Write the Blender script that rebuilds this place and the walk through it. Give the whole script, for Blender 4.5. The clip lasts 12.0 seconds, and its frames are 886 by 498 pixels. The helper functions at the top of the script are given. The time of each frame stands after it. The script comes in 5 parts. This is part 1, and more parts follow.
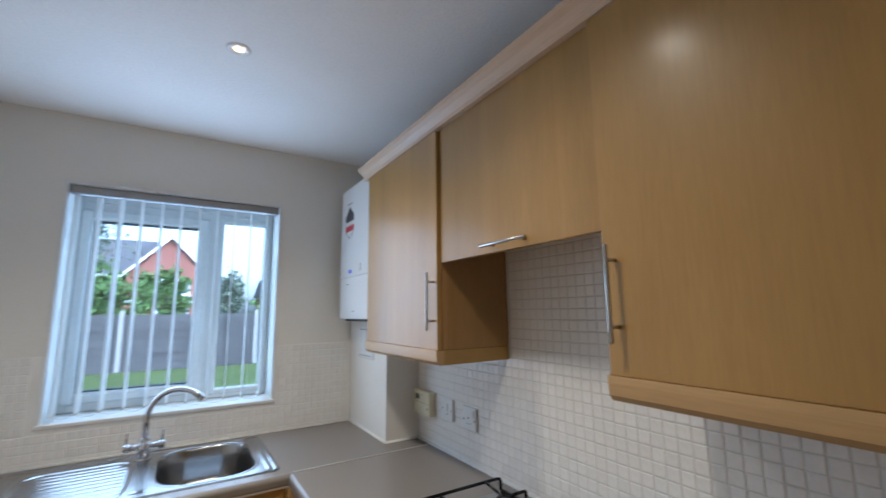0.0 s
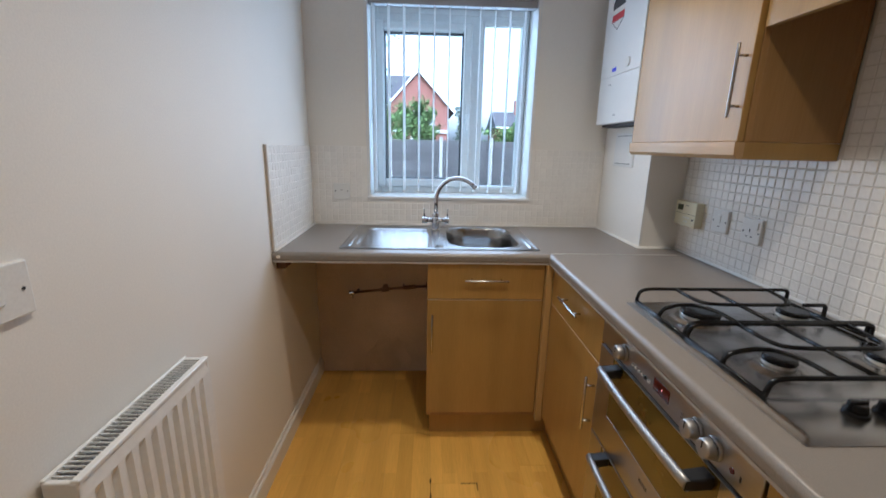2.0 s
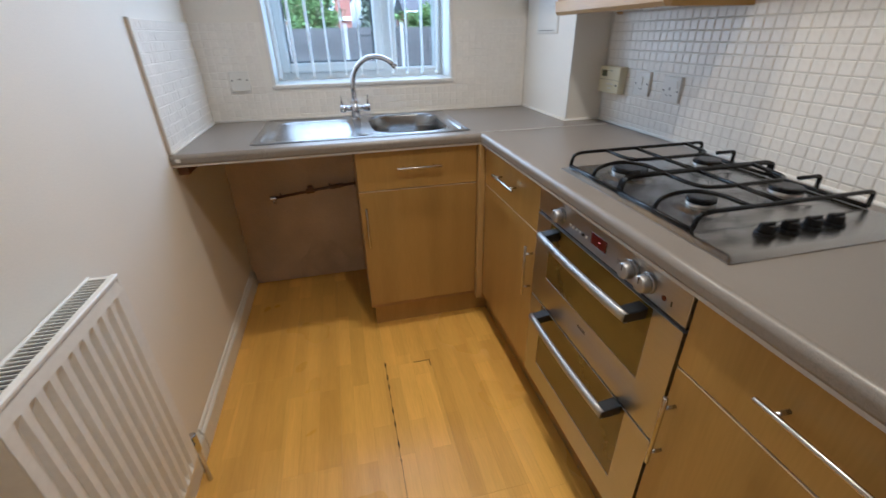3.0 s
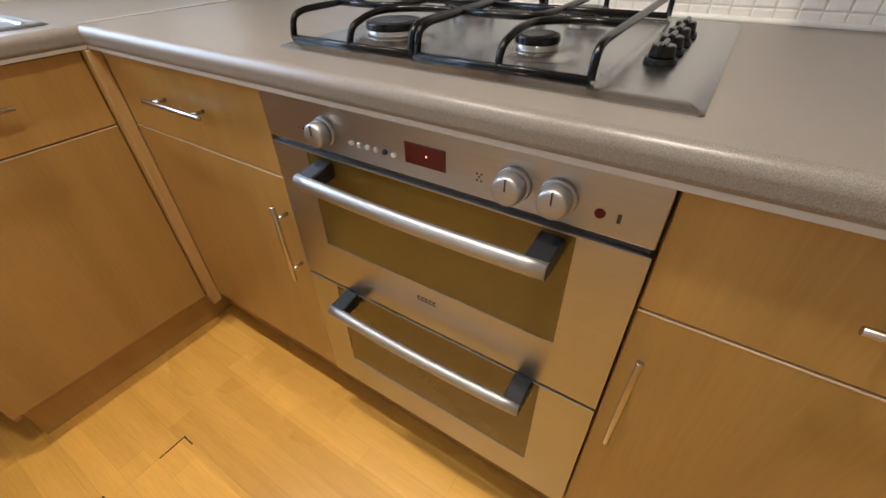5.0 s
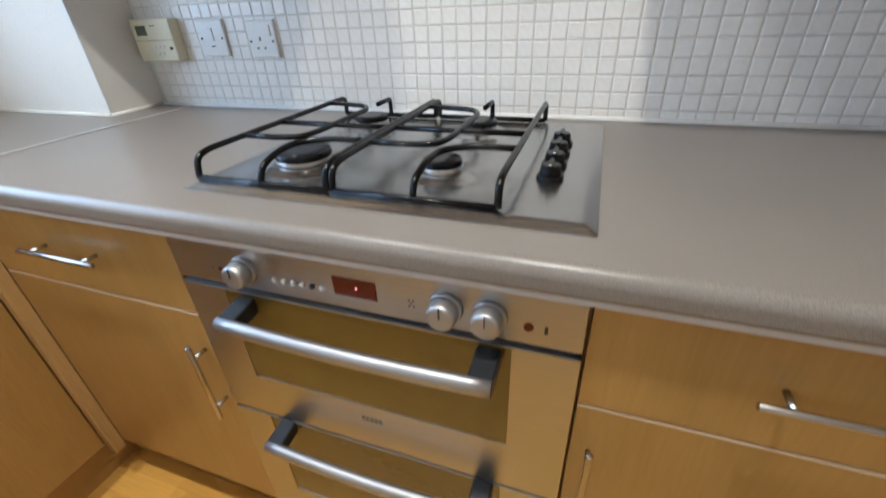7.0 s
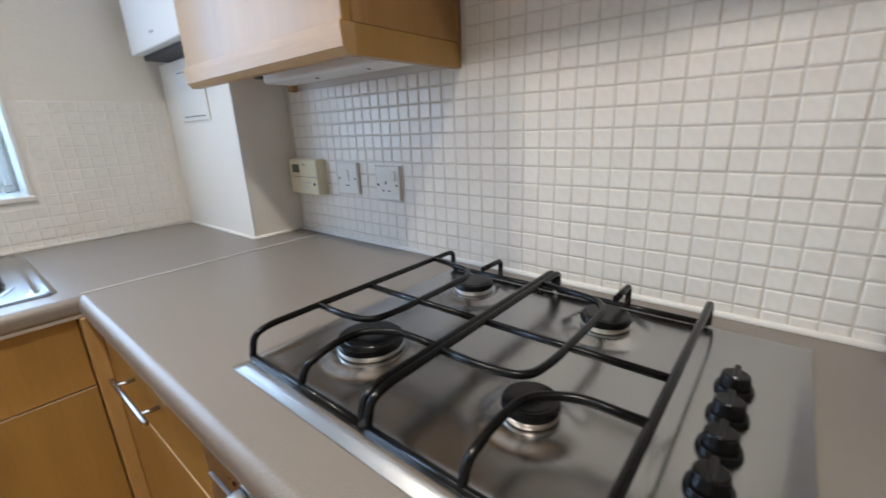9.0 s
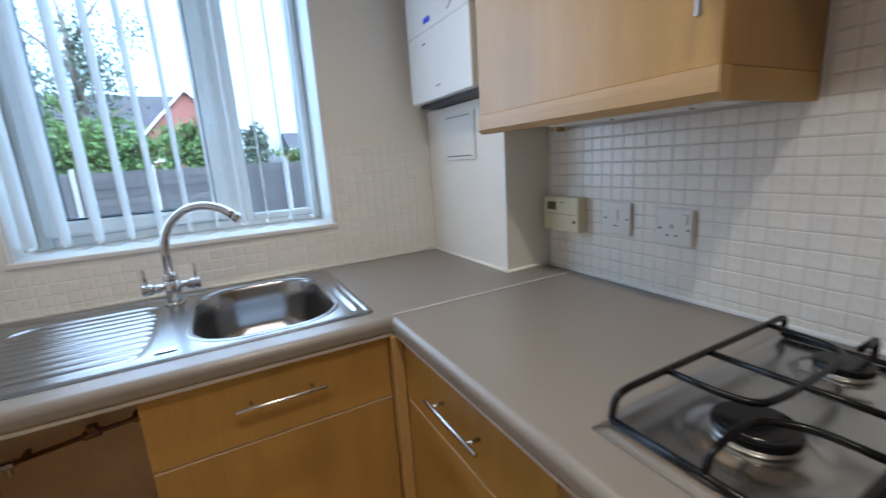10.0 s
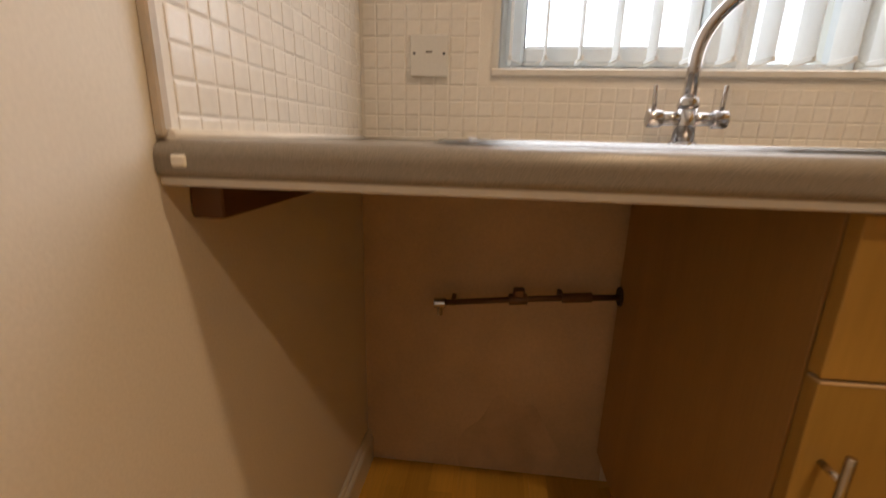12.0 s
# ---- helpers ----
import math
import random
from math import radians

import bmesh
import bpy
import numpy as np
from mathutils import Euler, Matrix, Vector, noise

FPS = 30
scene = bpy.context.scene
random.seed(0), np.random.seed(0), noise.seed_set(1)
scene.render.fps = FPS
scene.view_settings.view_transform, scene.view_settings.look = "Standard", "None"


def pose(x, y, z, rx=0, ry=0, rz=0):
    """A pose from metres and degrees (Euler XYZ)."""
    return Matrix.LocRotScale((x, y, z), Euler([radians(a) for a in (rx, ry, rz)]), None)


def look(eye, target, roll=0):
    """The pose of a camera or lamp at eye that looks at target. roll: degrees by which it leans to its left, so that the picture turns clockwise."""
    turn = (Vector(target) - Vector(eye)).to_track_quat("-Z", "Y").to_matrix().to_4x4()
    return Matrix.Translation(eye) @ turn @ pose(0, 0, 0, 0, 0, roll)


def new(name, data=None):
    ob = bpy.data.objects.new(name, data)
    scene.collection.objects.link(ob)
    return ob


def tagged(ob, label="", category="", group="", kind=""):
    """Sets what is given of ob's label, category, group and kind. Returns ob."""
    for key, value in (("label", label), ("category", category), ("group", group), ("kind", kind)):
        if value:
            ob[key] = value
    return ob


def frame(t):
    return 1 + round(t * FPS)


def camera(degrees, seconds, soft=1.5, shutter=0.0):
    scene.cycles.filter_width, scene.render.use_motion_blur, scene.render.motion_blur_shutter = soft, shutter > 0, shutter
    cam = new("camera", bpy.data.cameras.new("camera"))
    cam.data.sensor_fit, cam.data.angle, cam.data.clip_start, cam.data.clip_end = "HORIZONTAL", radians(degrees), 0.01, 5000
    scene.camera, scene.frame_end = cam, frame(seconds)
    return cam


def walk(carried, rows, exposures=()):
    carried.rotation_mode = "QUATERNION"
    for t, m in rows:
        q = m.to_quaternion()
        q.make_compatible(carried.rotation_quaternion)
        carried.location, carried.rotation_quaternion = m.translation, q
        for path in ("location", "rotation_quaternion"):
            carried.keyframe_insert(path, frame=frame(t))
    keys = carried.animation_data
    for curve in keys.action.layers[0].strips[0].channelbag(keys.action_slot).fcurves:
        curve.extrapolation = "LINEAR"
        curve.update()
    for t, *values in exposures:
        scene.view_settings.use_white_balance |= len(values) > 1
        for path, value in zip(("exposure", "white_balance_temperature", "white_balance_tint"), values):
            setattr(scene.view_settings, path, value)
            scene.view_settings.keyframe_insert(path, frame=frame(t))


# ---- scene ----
cam = camera(93.8, 12.0, shutter=0.25)
PATH = [
    (0, (0.77, -0.053, 1.494), (1.818, 1.624, 1.792), -0.7),
    (0.5, (0.724, -0.082, 1.48), (1.251, 1.838, 1.67), 0.2),
    (1, (0.679, -0.063, 1.46), (0.896, 1.925, 1.476), 0.6),
    (1.5, (0.66, -0.033, 1.406), (0.755, 1.952, 1.181), 0.9),
    (2, (0.632, -0.03, 1.347), (0.709, 1.908, 0.86), 1.2),
    (2.5, (0.612, -0.023, 1.302), (0.752, 1.832, 0.569), 0.7),
    (3, (0.602, 0.006, 1.27), (1.003, 1.736, 0.349), -1.2),
    (3.5, (0.641, 0.097, 1.221), (1.396, 1.632, 0.184), -2.7),
    (3.7, (0.667, 0.152, 1.196), (1.548, 1.596, 0.128), -2.6),
    (5.3, (0.767, 0.52, 1.044), (2.12, 1.298, -0.207), -1.2),
    (5.5, (0.741, 0.527, 1.04), (2.121, 1.246, -0.216), -1.1),
    (6, (0.697, 0.52, 1.03), (2.142, 1.115, -0.219), -0.8),
    (6.5, (0.705, 0.502, 1.045), (2.24, 1.067, -0.106), -1.2),
    (7, (0.788, 0.512, 1.135), (2.404, 1.116, 0.125), -2.7),
    (7.2, (0.846, 0.515, 1.168), (2.486, 1.163, 0.225), -3.4),
    (8.8, (1.045, 0.519, 1.208), (2.554, 1.668, 0.574), -2.8),
    (9, (1.025, 0.547, 1.212), (2.49, 1.786, 0.648), -2.4),
    (9.5, (0.939, 0.609, 1.241), (2.184, 2.101, 0.767), -2.9),
    (10, (0.833, 0.748, 1.268), (1.741, 2.479, 0.846), -3.7),
    (10.5, (0.683, 0.896, 1.269), (1.189, 2.794, 0.893), -3.7),
    (11, (0.53, 1.001, 1.206), (0.611, 2.964, 0.833), -3.4),
    (11.5, (0.407, 1.161, 1.088), (0.244, 3.11, 0.671), -1.3),
    (12, (0.316, 1.258, 0.916), (0.106, 3.179, 0.401), 1.4),
]
walk(cam, [(t, look(eye, target, roll)) for t, eye, target, roll in PATH], exposures=[(0, 1.57, 4450, 8), (1, 1.52, 4600, 10), (2, 1.65, 4600, 10), (3, 1.85, 4550, 9), (3.5, 1.98, 4800, 10), (6, 2.5, 4750, 8), (6.5, 2.5, 4450, 6), (7, 2.38, 4300, 6), (9, 2.05, 4500, 8), (9.5, 1.85, 4600, 9), (10, 1.63, 4520, 8), (10.5, 1.35, 4700, 9), (11, 1.35, 5250, 13), (11.5, 1.15, 5500, 15), (12, 1.65, 6500, 18)])

# ---- world, sun and lamps ----
world = bpy.data.worlds.new("overcast_sky")
scene.world = world
world.use_nodes = True
wn, wl = world.node_tree.nodes, world.node_tree.links
sky = wn.new("ShaderNodeTexSky")
sky.sky_type, sky.sun_disc = "NISHITA", False
sky.sun_elevation, sky.sun_rotation = radians(38), radians(165)
sky.air_density, sky.dust_density, sky.ozone_density = 1.0, 4.0, 1.5
grey = wn.new("ShaderNodeHueSaturation")          # cloud cover: less blue, more light
grey.inputs["Hue"].default_value, grey.inputs["Saturation"].default_value, grey.inputs["Value"].default_value = 0.455, 0.32, 2.8
wl.new(sky.outputs[0], grey.inputs["Color"])
wl.new(grey.outputs[0], wn["Background"].inputs[0])
wn["Background"].inputs[1].default_value = 0.07

sun = new("sun", bpy.data.lights.new("sun", "SUN"))
sun.data.energy, sun.data.angle, sun.data.color = 0.5, radians(30), (1.0, 0.97, 0.92)
sun.matrix_world = look((16, -2, 24), (0, 6, 0))

# sky light gathered in the window's opening, by the sash and at the face of the wall
for depth, watts, tone in ((2.412, 1.0, (0.85, 0.96, 1.0)), (2.256, 1.7, (1.0, 0.98, 0.92))):
    skylight = new("window_skylight", bpy.data.lights.new("window_skylight", "AREA"))
    skylight.data.shape, skylight.data.size, skylight.data.size_y = "RECTANGLE", 0.83, 0.96
    skylight.data.energy, skylight.data.color = watts, tone
    skylight.matrix_world = look((0.75, depth, 1.565), (0.75, 0.0, 1.565))

CEIL = 2.372
SPOTS = [(0.872, 1.385), (0.872, 0.59), (0.872, -0.95)]
for (sx, sy), watts in zip(SPOTS, (15.5, 17, 4)):
    bulb = new("downlight_bulb", bpy.data.lights.new("downlight_bulb", "SPOT"))
    bulb.data.energy, bulb.data.color = watts, (1.0, 0.71, 0.40)
    bulb.data.spot_size, bulb.data.spot_blend, bulb.data.shadow_soft_size = radians(132), 1.0, 0.045
    bulb.matrix_world = look((sx, sy, CEIL - 0.012), (sx, sy, 0))

# ---- dimensions of the room ----
XR, YW, YB = 1.765, 2.26, -1.6          # right wall, window wall, wall behind
TOP, SLAB = 0.91, 0.04                   # worktop height and thickness
XF, YF = 1.165, 1.645                    # faces of the base unit doors
XU = 1.465                               # faces of the wall unit doors
WX0, WX1, WZ0, WZ1 = 0.315, 1.186, 1.063, 2.068   # window opening
TILE_TOP = 1.332

# ---- materials ----
def material(name, color, rough=0.5, metal=0.0, vary=0.06, scale=6.0, stretch=(1, 1, 1), fine=60.0, bump=0.05, rough_vary=0.06, ior=1.5, random_tone=0.0, coat=0.0, fine_vary=0.04):
    m = bpy.data.materials.new(name)
    m.use_nodes = True
    n, l = m.node_tree.nodes, m.node_tree.links
    b = n["Principled BSDF"]
    b.inputs["Roughness"].default_value, b.inputs["Metallic"].default_value, b.inputs["IOR"].default_value = rough, metal, ior
    b.inputs["Coat Weight"].default_value = coat
    tc, mp = n.new("ShaderNodeTexCoord"), n.new("ShaderNodeMapping")
    mp.inputs["Scale"].default_value = stretch
    l.new(tc.outputs["Object"], mp.inputs["Vector"])
    big, small = n.new("ShaderNodeTexNoise"), n.new("ShaderNodeTexNoise")
    big.inputs["Scale"].default_value, big.inputs["Detail"].default_value = scale, 4
    small.inputs["Scale"].default_value, small.inputs["Detail"].default_value = fine, 5
    for t in (big, small):
        l.new(mp.outputs[0], t.inputs["Vector"])
    def span(src, amount):
        r = n.new("ShaderNodeMapRange")
        r.inputs["From Min"].default_value, r.inputs["From Max"].default_value = 0.25, 0.75
        r.inputs["To Min"].default_value, r.inputs["To Max"].default_value = 1 - amount, 1 + amount
        l.new(src, r.inputs["Value"])
        return r.outputs[0]
    def times(a, c):
        q = n.new("ShaderNodeMath")
        q.operation = "MULTIPLY"
        l.new(a, q.inputs[0]), l.new(c, q.inputs[1])
        return q.outputs[0]
    tone = times(span(big.outputs[0], vary), span(small.outputs[0], fine_vary))
    if random_tone:
        info = n.new("ShaderNodeObjectInfo")
        r = n.new("ShaderNodeMapRange")
        r.inputs["To Min"].default_value, r.inputs["To Max"].default_value = 1 - random_tone, 1 + random_tone
        l.new(info.outputs["Random"], r.inputs["Value"])
        tone = times(tone, r.outputs[0])
    mix = n.new("ShaderNodeVectorMath")
    mix.operation = "SCALE"
    mix.inputs[0].default_value = color
    l.new(tone, mix.inputs["Scale"])
    l.new(mix.outputs[0], b.inputs["Base Color"])
    rr = n.new("ShaderNodeMapRange")
    rr.inputs["To Min"].default_value, rr.inputs["To Max"].default_value = max(0.02, rough - rough_vary), rough + rough_vary
    l.new(big.outputs[0], rr.inputs["Value"])
    l.new(rr.outputs[0], b.inputs["Roughness"])
    if bump:
        bp = n.new("ShaderNodeBump")
        bp.inputs["Strength"].default_value, bp.inputs["Distance"].default_value = bump, 0.002
        l.new(small.outputs[0], bp.inputs["Height"])
        l.new(bp.outputs[0], b.inputs["Normal"])
    return m


def glowing(name, color, strength):
    m = bpy.data.materials.new(name)
    m.use_nodes = True
    b = m.node_tree.nodes["Principled BSDF"]
    b.inputs["Base Color"].default_value = (*color, 1)
    b.inputs["Emission Color"].default_value, b.inputs["Emission Strength"].default_value = (*color, 1), strength
    return m


def see_through(name, tint, gloss=0.06):
    m = bpy.data.materials.new(name)
    m.use_nodes = True
    n, l = m.node_tree.nodes, m.node_tree.links
    n.remove(n["Principled BSDF"])
    clear, shine, mix = n.new("ShaderNodeBsdfTransparent"), n.new("ShaderNodeBsdfGlossy"), n.new("ShaderNodeMixShader")
    clear.inputs[0].default_value, shine.inputs["Roughness"].default_value = (*tint, 1), 0.02
    mix.inputs[0].default_value = gloss
    l.new(clear.outputs[0], mix.inputs[1]), l.new(shine.outputs[0], mix.inputs[2])
    l.new(mix.outputs[0], n["Material Output"].inputs[0])
    return m


def wood(name, color, dark, along, rough=0.35, strips=None, tone=0.06, coat=0.0):
    """Beech: fine flecks and slow bands along one axis; strips: length and width of glued strips on a floor."""
    m = bpy.data.materials.new(name)
    m.use_nodes = True
    n, l = m.node_tree.nodes, m.node_tree.links
    b = n["Principled BSDF"]
    b.inputs["Coat Weight"].default_value, b.inputs["Coat Roughness"].default_value = coat, 0.2
    tc, mp = n.new("ShaderNodeTexCoord"), n.new("ShaderNodeMapping")
    s = [26.0, 26.0, 26.0]
    s[along] = 1.6
    mp.inputs["Scale"].default_value = s
    l.new(tc.outputs["Object"], mp.inputs["Vector"])
    info = n.new("ShaderNodeObjectInfo")
    shift = n.new("ShaderNodeVectorMath")
    shift.operation = "SCALE"
    shift.inputs[0].default_value = (17, 29, 41)
    l.new(info.outputs["Random"], shift.inputs["Scale"])
    l.new(shift.outputs[0], mp.inputs["Location"])
    grain, fleck, cloud = n.new("ShaderNodeTexNoise"), n.new("ShaderNodeTexNoise"), n.new("ShaderNodeTexNoise")
    grain.inputs["Scale"].default_value, grain.inputs["Detail"].default_value, grain.inputs["Distortion"].default_value = 0.7, 5, 0.6
    fleck.inputs["Scale"].default_value, fleck.inputs["Detail"].default_value = 9, 3
    cloud.inputs["Scale"].default_value, cloud.inputs["Detail"].default_value = 2.2, 3
    l.new(mp.outputs[0], grain.inputs["Vector"]), l.new(mp.outputs[0], fleck.inputs["Vector"]), l.new(tc.outputs["Object"], cloud.inputs["Vector"])
    ramp = n.new("ShaderNodeValToRGB")
    ramp.color_ramp.elements[0].position, ramp.color_ramp.elements[1].position = 0.3, 0.72
    ramp.color_ramp.elements[0].color, ramp.color_ramp.elements[1].color = (*dark, 1), (*color, 1)
    l.new(grain.outputs[0], ramp.inputs[0])
    def ranged(src, lo, hi, a=0.3, c=0.7):
        r = n.new("ShaderNodeMapRange")
        r.inputs["From Min"].default_value, r.inputs["From Max"].default_value = a, c
        r.inputs["To Min"].default_value, r.inputs["To Max"].default_value = lo, hi
        l.new(src, r.inputs["Value"])
        return r.outputs[0]
    def scaled(col, f):
        q = n.new("ShaderNodeVectorMath")
        q.operation = "SCALE"
        l.new(col, q.inputs[0]), l.new(f, q.inputs["Scale"])
        return q.outputs[0]
    col = scaled(ramp.outputs[0], ranged(fleck.outputs[0], 0.94, 1.05))
    col = scaled(col, ranged(cloud.outputs[0], 1 - tone, 1 + tone))
    wide = n.new("ShaderNodeMapping")               # broad veneer leaves along the grain
    s = [7.0, 7.0, 7.0]
    s[along] = 0.25
    wide.inputs["Scale"].default_value = s
    leafs = n.new("ShaderNodeTexNoise")
    leafs.inputs["Scale"].default_value, leafs.inputs["Detail"].default_value = 1.0, 1
    l.new(tc.outputs["Object"], wide.inputs["Vector"]), l.new(shift.outputs[0], wide.inputs["Location"])
    l.new(wide.outputs[0], leafs.inputs["Vector"])
    col = scaled(col, ranged(leafs.outputs[0], 1 - tone, 1 + tone, 0.42, 0.58))
    col = scaled(col, ranged(info.outputs["Random"], 1 - tone, 1 + tone, 0, 1))
    if strips:
        sw = n.new("ShaderNodeSeparateXYZ")
        cb = n.new("ShaderNodeCombineXYZ")
        l.new(tc.outputs["Object"], sw.inputs[0])
        l.new(sw.outputs[1], cb.inputs[0]), l.new(sw.outputs[0], cb.inputs[1])
        br = n.new("ShaderNodeTexBrick")
        br.offset, br.offset_frequency = 0.37, 2
        br.inputs["Scale"].default_value = 1.0
        br.inputs["Color1"].default_value, br.inputs["Color2"].default_value, br.inputs["Mortar"].default_value = (0.87, 0.845, 0.80, 1), (1.07, 1.07, 1.07, 1), (0.84, 0.80, 0.75, 1)
        br.inputs["Mortar Size"].default_value, br.inputs["Mortar Smooth"].default_value = 0.0006, 0.3
        br.inputs["Brick Width"].default_value, br.inputs["Row Height"].default_value = strips
        l.new(cb.outputs[0], br.inputs["Vector"])
        q = n.new("ShaderNodeVectorMath")
        q.operation = "MULTIPLY"
        l.new(col, q.inputs[0]), l.new(br.outputs["Color"], q.inputs[1])
        col = q.outputs[0]
    l.new(col, b.inputs["Base Color"])
    l.new(ranged(cloud.outputs[0], rough - 0.06, rough + 0.08), b.inputs["Roughness"])
    bp = n.new("ShaderNodeBump")
    bp.inputs["Strength"].default_value, bp.inputs["Distance"].default_value = 0.04, 0.001
    l.new(fleck.outputs[0], bp.inputs["Height"])
    l.new(bp.outputs[0], b.inputs["Normal"])
    return m


def speckled(name, color, light, dark):
    m = material(name, color, 0.34, vary=0.05, scale=4, fine=900, bump=0.03)
    n, l = m.node_tree.nodes, m.node_tree.links
    b = n["Principled BSDF"]
    tc = n["Texture Coordinate"]
    dots = n.new("ShaderNodeTexNoise")
    dots.inputs["Scale"].default_value, dots.inputs["Detail"].default_value = 1100, 2
    l.new(tc.outputs["Object"], dots.inputs["Vector"])
    ramp = n.new("ShaderNodeValToRGB")
    e = ramp.color_ramp.elements
    e[0].position, e[0].color, e[1].position, e[1].color = 0.36, (*dark, 1), 0.66, (*light, 1)
    mid = e.new(0.5)
    mid.color = (1, 1, 1, 1)
    l.new(dots.outputs[0], ramp.inputs[0])
    q = n.new("ShaderNodeVectorMath")
    q.operation = "MULTIPLY"
    old = b.inputs["Base Color"].links[0].from_socket
    l.new(old, q.inputs[0]), l.new(ramp.outputs[0], q.inputs[1])
    l.new(q.outputs[0], b.inputs["Base Color"])
    return m


PLASTER = material("magnolia_wall_paint", (0.81, 0.775, 0.70), 0.6, vary=0.025, scale=2.2, fine=260, bump=0.12)
CEILING = material("white_ceiling_paint", (0.90, 0.90, 0.89), 0.75, vary=0.02, scale=3, fine=110, bump=0.9)
TILE = material("white_ceramic_tile", (0.85, 0.82, 0.76), 0.22, vary=0.03, scale=14, fine=90, bump=0.06, random_tone=0.03)
GROUT = material("pale_grout", (0.66, 0.63, 0.57), 0.8, vary=0.08, scale=9, fine=300, bump=0.2)
WHITE_GROUT = material("white_grout", (0.84, 0.81, 0.75), 0.7, vary=0.05, scale=9, fine=300, bump=0.15)
BEECH = wood("beech_door_foil", (0.382, 0.230, 0.053), (0.350, 0.206, 0.045), 2, 0.4, coat=0.3)
BEECH_EDGE = wood("pale_beech_edging", (0.62, 0.47, 0.29), (0.575, 0.43, 0.25), 1, 0.36, coat=0.3)
CORNICE = wood("pale_cornice_foil", (0.62, 0.47, 0.31), (0.58, 0.43, 0.28), 1, 0.4)
PELMET = wood("beech_pelmet_foil", (0.48, 0.315, 0.125), (0.45, 0.29, 0.11), 1, 0.4, coat=0.12)
BEECH_POST = wood("pale_beech_post", (0.45, 0.295, 0.10), (0.41, 0.265, 0.088), 2, 0.4)
CARCASS = wood("beech_carcass_panel", (0.37, 0.215, 0.072), (0.335, 0.19, 0.060), 2, 0.42)
FLOOR = wood("beech_laminate", (0.78, 0.465, 0.075), (0.69, 0.395, 0.058), 1, 0.3, strips=(0.36, 0.0643), tone=0.05, coat=0.2)
WORKTOP = speckled("taupe_speckled_laminate", (0.228, 0.203, 0.174), (1.28, 1.28, 1.28), (0.66, 0.65, 0.64))
LIP = material("pale_laminate_edge", (0.55, 0.53, 0.50), 0.4)
STEEL = material("brushed_stainless_steel", (0.46, 0.452, 0.443), 0.33, 1.0, vary=0.05, scale=5, stretch=(1, 0.04, 1), fine=500, bump=0.14, rough_vary=0.05)
HOB_STEEL = material("satin_hob_steel", (0.44, 0.435, 0.425), 0.25, 1.0, vary=0.05, scale=6, stretch=(1, 0.05, 1), fine=500, bump=0.08, rough_vary=0.05)
SINK_STEEL = material("satin_stainless_steel", (0.36, 0.36, 0.36), 0.24, 1.0, vary=0.05, scale=7, fine=240, bump=0.03, rough_vary=0.08)
CHROME = material("chrome", (0.58, 0.58, 0.60), 0.08, 1.0, vary=0.02, bump=0.0, rough_vary=0.03)
NICKEL = material("brushed_nickel", (0.50, 0.475, 0.44), 0.24, 1.0, vary=0.04, fine=300, bump=0.03)
ALU = material("satin_aluminium", (0.45, 0.447, 0.445), 0.46, 1.0, vary=0.03, stretch=(1, 0.05, 1), fine=400, bump=0.03)
BLACK = material("black_enamel", (0.004, 0.004, 0.0045), 0.24, vary=0.1, fine=200, bump=0.05, ior=1.38)
DARK_PLASTIC = material("dark_grey_plastic", (0.012, 0.013, 0.015), 0.35, fine=500, bump=0.05)
IRON = material("cast_burner_base", (0.66, 0.64, 0.60), 0.3, 1.0, vary=0.1, fine=200)
OVEN_GLASS = material("tinted_oven_glass", (0.10, 0.066, 0.011), 0.06, vary=0.12, scale=3, bump=0.0, rough_vary=0.02, ior=1.8)
UPVC = material("white_upvc", (0.76, 0.78, 0.78), 0.25, vary=0.015, fine=40, bump=0.02)
GLOSS = material("white_gloss_paint", (0.78, 0.765, 0.72), 0.3, vary=0.025, scale=5, fine=70, bump=0.06)
BOILER = material("white_coated_steel", (0.78, 0.78, 0.76), 0.32, vary=0.015, fine=300, bump=0.03)
WHITE_PLASTIC = material("white_plastic", (0.76, 0.75, 0.71), 0.3, vary=0.02, fine=200, bump=0.02)
CREAM = material("cream_plastic", (0.72, 0.66, 0.46), 0.35, vary=0.03, fine=200, bump=0.03)
SILICONE = material("white_sealant", (0.82, 0.80, 0.75), 0.45, vary=0.06, scale=20)
SLAT = material("white_blind_fabric", (0.88, 0.88, 0.87), 0.8, vary=0.03, fine=600, bump=0.15)
sn, sk = SLAT.node_tree.nodes, SLAT.node_tree.links
veil, both = sn.new("ShaderNodeBsdfTranslucent"), sn.new("ShaderNodeMixShader")
veil.inputs[0].default_value, both.inputs[0].default_value = (0.92, 0.92, 0.91, 1), 0.65
sk.new(sn["Principled BSDF"].outputs[0], both.inputs[1]), sk.new(veil.outputs[0], both.inputs[2])
sk.new(both.outputs[0], sn["Material Output"].inputs[0])
# near-black for print and small dark parts, also painted shade below the radiator grille
PRINT_AND_SHADE = material("dark_print_and_shade", (0.03, 0.03, 0.035), 0.5, bump=0)
PALE_PRINT = material("pale_grey_print", (0.4, 0.4, 0.42), 0.5)
RED = material("red_print", (0.45, 0.03, 0.04), 0.5, bump=0)
BLUE = material("blue_print", (0.05, 0.06, 0.7), 0.5, bump=0)
RED_GLASS = material("dark_red_display", (0.10, 0.008, 0.006), 0.12, bump=0)
LCD = material("grey_green_display", (0.10, 0.11, 0.07), 0.2, bump=0)
DIRT = material("dark_grime", (0.05, 0.035, 0.02), 0.9, vary=0.3, fine=200)
